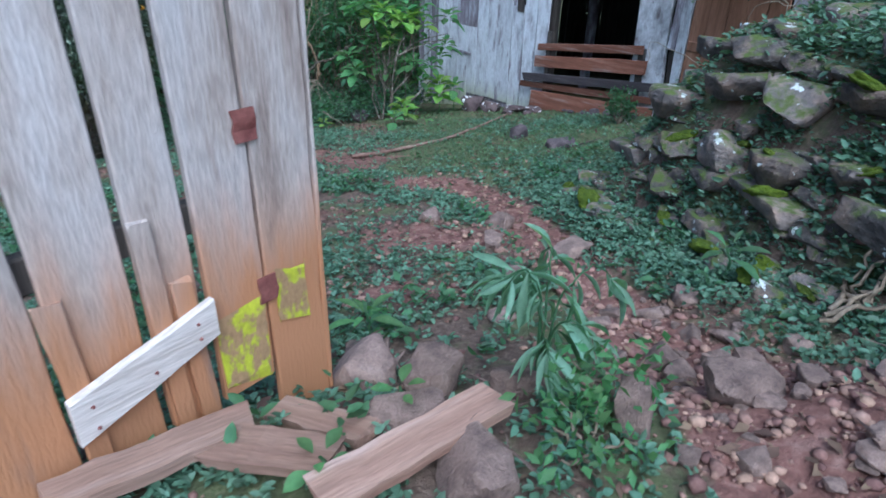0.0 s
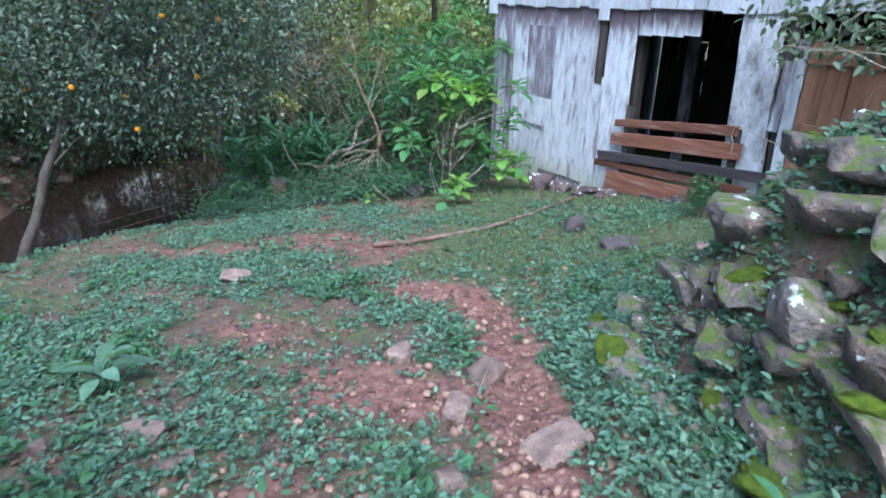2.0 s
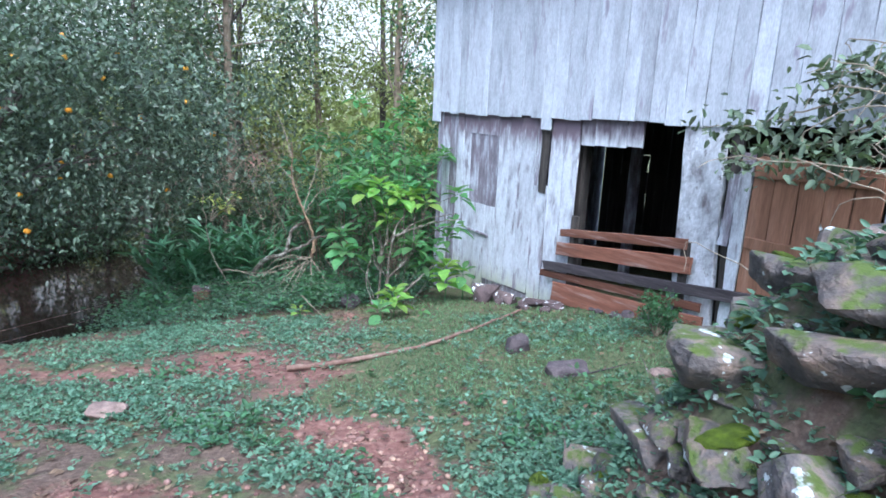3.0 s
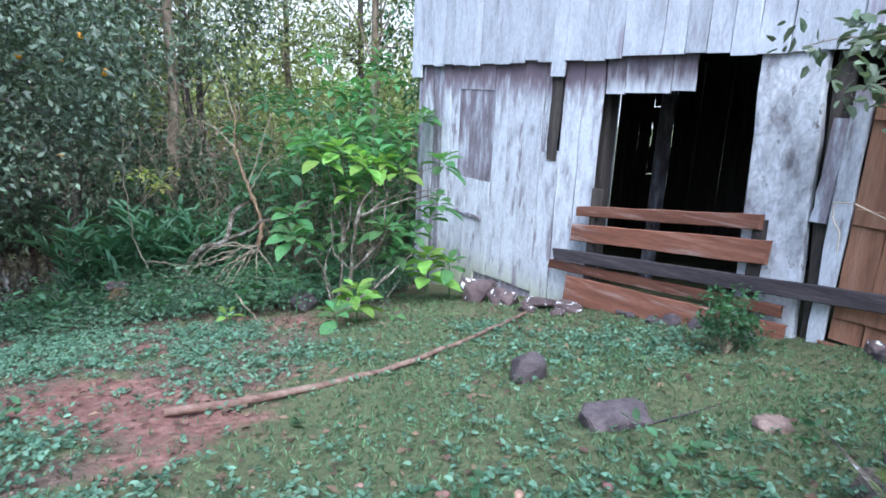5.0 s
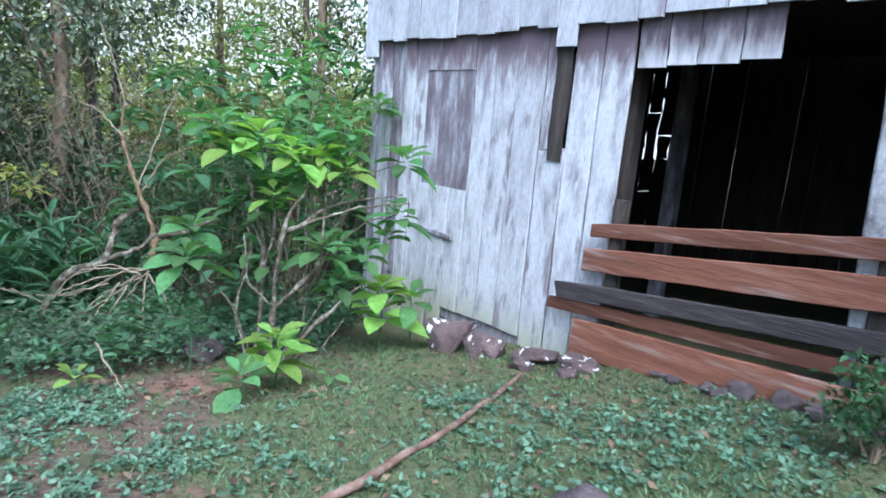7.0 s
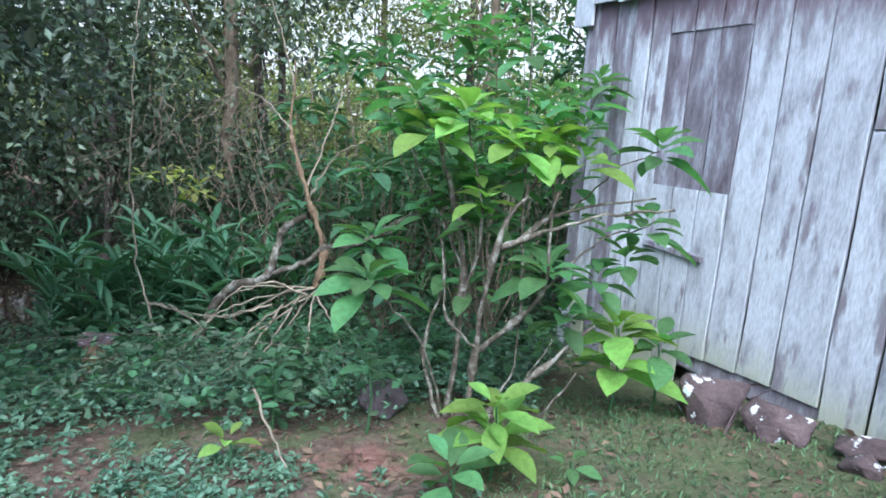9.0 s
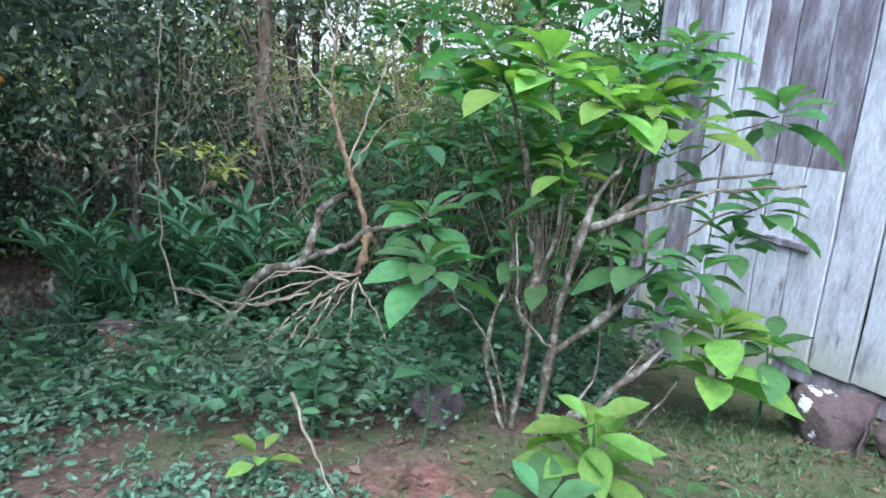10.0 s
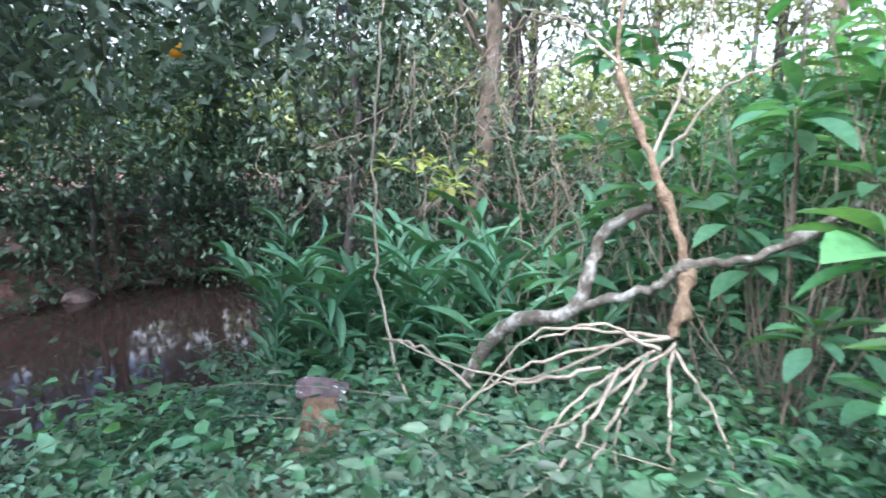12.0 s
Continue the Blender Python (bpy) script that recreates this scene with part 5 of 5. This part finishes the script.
def make_vine():
    fo = Foliage(73)
    ob = empty("vine", Matrix.Identity(4), "thin pale vine stem hanging down into the undergrowth", "vine")
    fo.strand([(-3.65, 11.16, -1.81), (-4.14, 11.53, -1.44), (-4.35, 11.69, -0.93), (-4.45, 11.81, -0.24), (-4.50, 11.99, 0.70), (-4.60, 12.21, 1.32)], 0.011, 0.006, 6, 0.012)
    fo.strand([(-3.93, 11.35, -1.56), (-3.62, 11.23, -1.51), (-3.10, 10.94, -1.49)], 0.011, 0.007, 6, 0.012)
    fo.link_each("stem", M_TWIG, ob, 5)


make_vine()


def make_yellow_shrub():
    fo = Foliage(74)
    ob = empty("sapling", Matrix.Translation((-4.9, 12.9, -2.1)), "slender yellowing sapling behind the blade-leaved plants", "sapling")
    fo.strand([(0, 0, 0), (0.05, 0, 0.8), (0, 0.05, 1.6)], 0.012, 0.006)
    for k in range(9):
        a = fo.py.uniform(0, 6.28)
        p = (0.5 * math.cos(a) * fo.py.random(), 0.4 * math.sin(a), 1.2 + fo.py.uniform(0, 0.45))
        fo.strand([(0, 0, 1.0), p], 0.006, 0.003, 4)
        fo.rosette(p, 7, 0.17, 0.4)
    fo.link_each("stem", M_TWIG, ob, 5)
    fo.link_leaves("foliage", M_LEAF_YELLOW, ob)


make_yellow_shrub()


def make_blade_plant(x, y, stalks, seed):
    fo = Foliage(seed)
    g0 = float(gz(x, y))
    ob = empty("ginger_clump", Matrix.Translation((x, y, g0)), "clump of arching stalks with long dark green blades", "plant", "blade-leaved clumps")
    for k in range(stalks):
        a = fo.py.uniform(0, 6.28)
        lean = fo.py.uniform(0.15, 0.6)
        h = fo.py.uniform(0.7, 1.3)
        b = (fo.py.gauss(0, 0.22), fo.py.gauss(0, 0.2), 0)
        d = np.array([math.cos(a), math.sin(a), 0])
        line = bent([b, np.array(b) + d * lean * 0.3 + np.array([0, 0, h * 0.6]), np.array(b) + d * lean + np.array([0, 0, h])], 6)
        fo.strands.append((line, np.linspace(0.011, 0.005, len(line))))
        n = 11
        idx = np.linspace(2, len(line) - 1, n).astype(int)
        side = np.array([-d[1], d[0], 0])
        sg = np.where(np.arange(n) % 2 == 0, 1.0, -1.0)[:, None]
        way = side * sg * 0.7 + d * 0.35 + np.array([0, 0, 0.85]) + fo.rng.normal(0, 0.12, (n, 3))
        fo.leaves(line[idx], way, fo.rng.uniform(0.26, 0.42, n), 0.17, LEAF_BROAD, 0.25)
    fo.link_each("stalk", M_LEAF_BLADE, ob, 5)
    fo.link_leaves("foliage", M_LEAF_BLADE, ob)


for i, (x, y, n) in enumerate(((-4.75, 12.05, 16), (-4.15, 12.2, 18), (-3.7, 12.6, 15), (-5.15, 11.85, 12), (-4.4, 12.8, 14), (-3.3, 12.4, 8))):
    make_blade_plant(x, y, n, 80 + i)


# ---- stump and fence wire by the creek ----
def make_stump():
    x, y = -4.12, 11.0
    g0 = float(gz(x, y))
    ob = empty("stump", Matrix.Translation((x, y, g0)), "rotten brown stump with a whitish cut top", "stump")
    v, f = tubes([([(0, 0, -0.05), (0.01, 0, 0.1), (0.02, 0.01, 0.24), (0.01, 0.01, 0.36)], [0.19, 0.15, 0.135, 0.12])], 12)
    link("wood", mesh_of("wood", v, f), M_BARK_KNOT, ob, smooth=True)
    cap = BARE_ROCKS[3].copy()
    cap.materials.clear()
    cap.materials.append(M_STONE_LICHEN)
    c = new("cut_top", cap)
    c.parent = ob
    c.matrix_local = pose(0, 0, 0.37, 12, 8, 30) @ Matrix.Diagonal((0.26, 0.26, 0.16, 1))
    tagged(c, "whitish weathered top")


make_stump()
for h in (0.16, 0.34):
    fo = Foliage(90)
    fo.strand([(-7.0, 9.7, float(gz(-7.0, 9.7)) + h + 0.35), (-4.1, 10.72, -2.0 + h), (-1.6, 10.62, -1.72 + h)], 0.002, 0.002, 12, 0.004)
    tagged(fo.link_strands("fence_wire", M_TWIG, None, 5), "thin pale fence wire sagging through the undergrowth", "wire", "fence wires")


# ---- trees ----
def tree(x, y, height, crown, mat, seed, label, trunk=0.12, leaves=9000, size=0.10, lean=(0, 0), clumps=60, bark=M_BARK_DARK, low=0.45, name="tree", clump=0.3, group="trees behind the clearing", shell=0.4):
    fo = Foliage(seed)
    g0 = float(gz(x, y))
    ob = empty(name, Matrix.Translation((x, y, g0)), label, "tree", group)
    top = np.array([lean[0], lean[1], height])
    fo.strand([(0, 0, -0.1), tuple(0.35 * top + np.array([fo.py.gauss(0, .1), fo.py.gauss(0, .1), 0])), tuple(0.75 * top), tuple(top)], trunk, trunk * 0.3, 6, 0.02)
    c = np.array([lean[0], lean[1], height * (1 + low) / 2])
    mids = fo.cloud(c, (crown, crown, height * (1 - low) / 2 + 0.3), leaves, size, 0.45, clumps, clump, shell)
    for m in mids[:: max(1, clumps // 14)]:
        s = 0.35 + 0.5 * fo.py.random()
        a = s * top
        a[2] = min(a[2], max(m[2] - 0.2, 0.3))
        fo.strand([tuple(a), tuple(0.5 * (a + m) + np.array([0, 0, 0.1])), tuple(m)], trunk * 0.22, 0.006, 5, 0.04)
    fo.link_strands("trunk", bark, ob, 7)
    fo.link_leaves("crown", mat, ob)
    return ob, c, mids


def make_citrus():
    ob, c, mids = tree(-5.98, 7.0, 4.2, 2.05, M_LEAF_CITRUS, 101, "citrus tree with grey-green leaves and small orange fruit", 0.08, 32000, 0.08, (0.98, 2.2), 130, M_BARK_DARK, 0.52, "citrus_tree", 0.27, "citrus tree")
    rng = random.Random(7)
    bm = bmesh.new()
    bmesh.ops.create_uvsphere(bm, u_segments=12, v_segments=8, radius=0.037)
    me = bpy.data.meshes.new("orange")
    bm.to_mesh(me)
    bm.free()
    me.materials.append(M_ORANGE)
    me.polygons.foreach_set("use_smooth", np.ones(len(me.polygons), dtype=bool))
    for m in rng.sample(list(mids), 34):
        o = new("orange", me)
        o.parent = ob
        away = unit(np.array([0.6, -0.9, -0.2]))
        p = m + away * rng.uniform(0.2, 0.45)
        o.matrix_local = Matrix.Translation(p) @ Matrix.Diagonal((1, 1, rng.uniform(0.85, 1), 1))


make_citrus()

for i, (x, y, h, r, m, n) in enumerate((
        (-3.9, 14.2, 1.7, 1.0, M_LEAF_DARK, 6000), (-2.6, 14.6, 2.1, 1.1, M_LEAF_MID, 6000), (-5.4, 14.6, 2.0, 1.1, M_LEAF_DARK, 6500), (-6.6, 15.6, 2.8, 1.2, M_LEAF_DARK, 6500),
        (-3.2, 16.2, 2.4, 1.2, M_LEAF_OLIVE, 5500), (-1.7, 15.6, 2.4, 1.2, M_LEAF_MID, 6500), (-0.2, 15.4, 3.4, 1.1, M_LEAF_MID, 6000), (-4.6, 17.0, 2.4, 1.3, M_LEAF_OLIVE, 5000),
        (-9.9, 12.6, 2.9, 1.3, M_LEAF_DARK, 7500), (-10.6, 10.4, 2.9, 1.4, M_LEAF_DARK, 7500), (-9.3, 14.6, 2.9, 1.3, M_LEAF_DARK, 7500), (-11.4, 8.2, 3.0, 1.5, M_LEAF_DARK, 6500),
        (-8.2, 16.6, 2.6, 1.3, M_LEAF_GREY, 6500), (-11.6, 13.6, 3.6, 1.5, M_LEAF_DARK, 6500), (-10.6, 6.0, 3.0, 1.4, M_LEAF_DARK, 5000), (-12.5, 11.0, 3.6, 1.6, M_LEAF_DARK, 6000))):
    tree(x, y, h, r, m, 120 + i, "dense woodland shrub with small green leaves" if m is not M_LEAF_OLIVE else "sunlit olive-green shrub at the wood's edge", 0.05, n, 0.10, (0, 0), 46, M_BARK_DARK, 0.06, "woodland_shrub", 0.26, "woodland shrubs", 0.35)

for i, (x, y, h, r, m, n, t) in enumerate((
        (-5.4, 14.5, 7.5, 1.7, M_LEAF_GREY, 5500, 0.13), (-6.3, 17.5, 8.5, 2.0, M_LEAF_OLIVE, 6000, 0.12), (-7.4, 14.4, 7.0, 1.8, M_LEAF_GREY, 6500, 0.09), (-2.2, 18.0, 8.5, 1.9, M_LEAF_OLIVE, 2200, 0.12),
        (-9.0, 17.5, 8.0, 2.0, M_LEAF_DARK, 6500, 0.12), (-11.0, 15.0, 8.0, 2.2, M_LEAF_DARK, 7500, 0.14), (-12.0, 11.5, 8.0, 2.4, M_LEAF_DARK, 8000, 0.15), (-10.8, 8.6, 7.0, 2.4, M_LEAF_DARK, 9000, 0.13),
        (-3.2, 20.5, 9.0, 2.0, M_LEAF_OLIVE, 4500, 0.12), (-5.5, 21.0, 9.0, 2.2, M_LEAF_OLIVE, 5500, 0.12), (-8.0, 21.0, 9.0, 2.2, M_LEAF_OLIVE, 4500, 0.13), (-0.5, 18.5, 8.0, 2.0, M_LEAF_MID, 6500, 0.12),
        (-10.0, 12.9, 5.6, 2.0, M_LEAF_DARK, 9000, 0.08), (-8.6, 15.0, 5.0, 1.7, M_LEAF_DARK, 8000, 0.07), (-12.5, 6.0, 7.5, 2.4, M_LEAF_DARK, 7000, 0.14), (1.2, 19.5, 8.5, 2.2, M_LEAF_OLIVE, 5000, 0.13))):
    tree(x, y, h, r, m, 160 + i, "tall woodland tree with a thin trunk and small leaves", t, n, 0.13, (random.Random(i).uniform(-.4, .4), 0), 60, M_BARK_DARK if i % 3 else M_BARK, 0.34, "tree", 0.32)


def far_wood():
    fo = Foliage(200)
    for k in range(46):
        a = radians(fo.py.uniform(85, 200))
        d = fo.py.uniform(24, 34)
        x, y = d * math.cos(a), 6 + d * math.sin(a)
        fo.cloud((x, y, 0.2 + fo.py.uniform(-1.0, 0.6)), (2.6, 2.6, 2.2), 900, 0.42, 0.5, 26, 0.6, 0.3)
        if k % 4:
            continue
        fo.strand([(x, y, -2.2), (x, y, 2.0), (x + fo.py.gauss(0, .4), y, 8.0)], 0.16, 0.06, 5, 0.05)
    root = empty("far_woods", Matrix.Identity(4), "far edge of sunlit woods behind the creek", "woods", kind="stuff")
    fo.link_strands("trunks", M_BARK_DARK, root, 6)
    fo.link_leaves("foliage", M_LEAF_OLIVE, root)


far_wood()


# ---- bare twig tangle hanging in the woods ----
def make_tangle():
    fo = Foliage(210)
    for k in range(120):
        b = np.array([-4.6 + fo.py.gauss(0, .9), 14.0 + fo.py.gauss(0, .7), -1.4 + fo.py.uniform(0, 1.6)])
        e = b + np.array([fo.py.gauss(0, .5), fo.py.gauss(0, .3), fo.py.uniform(-0.2, 1.0)])
        fo.strand([b, 0.5 * (b + e) + np.array([fo.py.gauss(0, .15), 0, fo.py.gauss(0.1, .15)]), e], 0.007, 0.003, 5, 0.015)
    tagged(fo.link_strands("twig_tangle", M_BARK, None, 4), "grey tangle of dry climbing twigs in the woods", "twigs", kind="stuff")
    for k in range(34):
        b = np.array([-2.9 + fo.py.gauss(0, .7), 12.3 + fo.py.gauss(0, .4), -1.9])
        e = b + np.array([fo.py.gauss(0, .45), fo.py.gauss(0, .3), fo.py.uniform(0.7, 2.4)])
        fo.strand([b, 0.5 * (b + e) + np.array([fo.py.gauss(0, .12), 0, 0]), e], 0.009, 0.003, 5, 0.012)
    fo.link_each("stem", M_BARK, empty("dry_bush", Matrix.Translation((0, 0, 0)), "thin grey-brown bare stems behind the fallen branch", "bush"), 4)


make_tangle()


# ---- creeper and dry stalks over the stone bank ----
def make_creeper():
    fo = Foliage(220)
    ob = empty("creeper", Matrix.Identity(4), "leafy grey-green creeper hanging before the shed door", "creeper")
    lines = ([(3.99, 7.58, 1.80), (3.45, 7.74, 1.47), (2.99, 8.08, 1.26), (2.65, 8.67, 1.22)], [(4.08, 7.32, 1.64), (3.49, 7.58, 1.22), (3.07, 7.83, 1.01), (2.82, 8.08, 0.92)], [(4.08, 7.32, 1.47), (3.57, 7.32, 1.05), (3.24, 7.49, 0.96)],
             [(3.99, 7.58, 1.80), (3.66, 7.58, 1.72), (3.24, 7.83, 1.68)])
    for ln in lines:
        fo.strand(ln, 0.012, 0.004, 6, 0.02)
        line = fo.strands[-1][0]
        n = 210
        k = fo.rng.integers(2, len(line), n)
        fo.leaves(line[k] + fo.rng.normal(0, 0.10, (n, 3)), fo.rng.normal(0, 1, (n, 3)) + np.array([-0.3, -0.4, -0.4]), fo.rng.uniform(0.07, 0.14, n), 0.55, LEAF_OVAL, 0.5)
    fo.strand([(4.1, 6.9, float(gz(4.1, 6.9)) - 0.05), (4.15, 7.4, 1.2), (3.99, 7.58, 1.8)], 0.03, 0.012)
    fo.link_each("stem", M_TWIG, ob, 5)
    fo.link_leaves("foliage", M_LEAF_GREY, ob)
    dry = Foliage(221)
    for k in range(34):
        x, y = 2.75 + dry.py.uniform(0, 1.1), 5.1 + dry.py.gauss(0, .45)
        g0 = float(gz(x, y))
        e = np.array([x + dry.py.gauss(-0.25, .35), y + dry.py.gauss(0.3, .4), g0 + dry.py.uniform(0.25, 0.95)])
        dry.strand([(x, y, g0 - 0.02), (x + .03, y, g0 + 0.3), e, e + np.array([dry.py.gauss(-.12, .1), dry.py.gauss(0, .1), dry.py.uniform(-0.25, 0.0)])], 0.006, 0.0025, 5, 0.012)
    tagged(dry.link_strands("dry_stalks", M_TWIG, None, 5), "pale dry stalks on top of the stone wall", "stalks", kind="stuff")
    root = Foliage(222)
    for k in range(7):
        y = 2.2 + 0.05 * k
        root.strand([(1.62 + .05 * k, y, float(gz(1.62, y)) + 0.08), (1.9, y + 0.1 * math.sin(k), float(gz(1.9, y)) + 0.14), (2.2, y + 0.1, float(gz(2.2, y)) + 0.1)], 0.013, 0.006, 6, 0.02)
    root.link_each("root", M_BARK, empty("tree_root", Matrix.Identity(4), "grey exposed roots at the foot of the wall", "root"), 5)


make_creeper()


# ---- plan units to metres ----
_to_metres = Matrix.Scale(SCALE, 4)
for ob in list(scene.objects):
    if ob.parent is None and ob.type in ("MESH", "EMPTY"):
        ob.matrix_world = _to_metres @ ob.matrix_basis
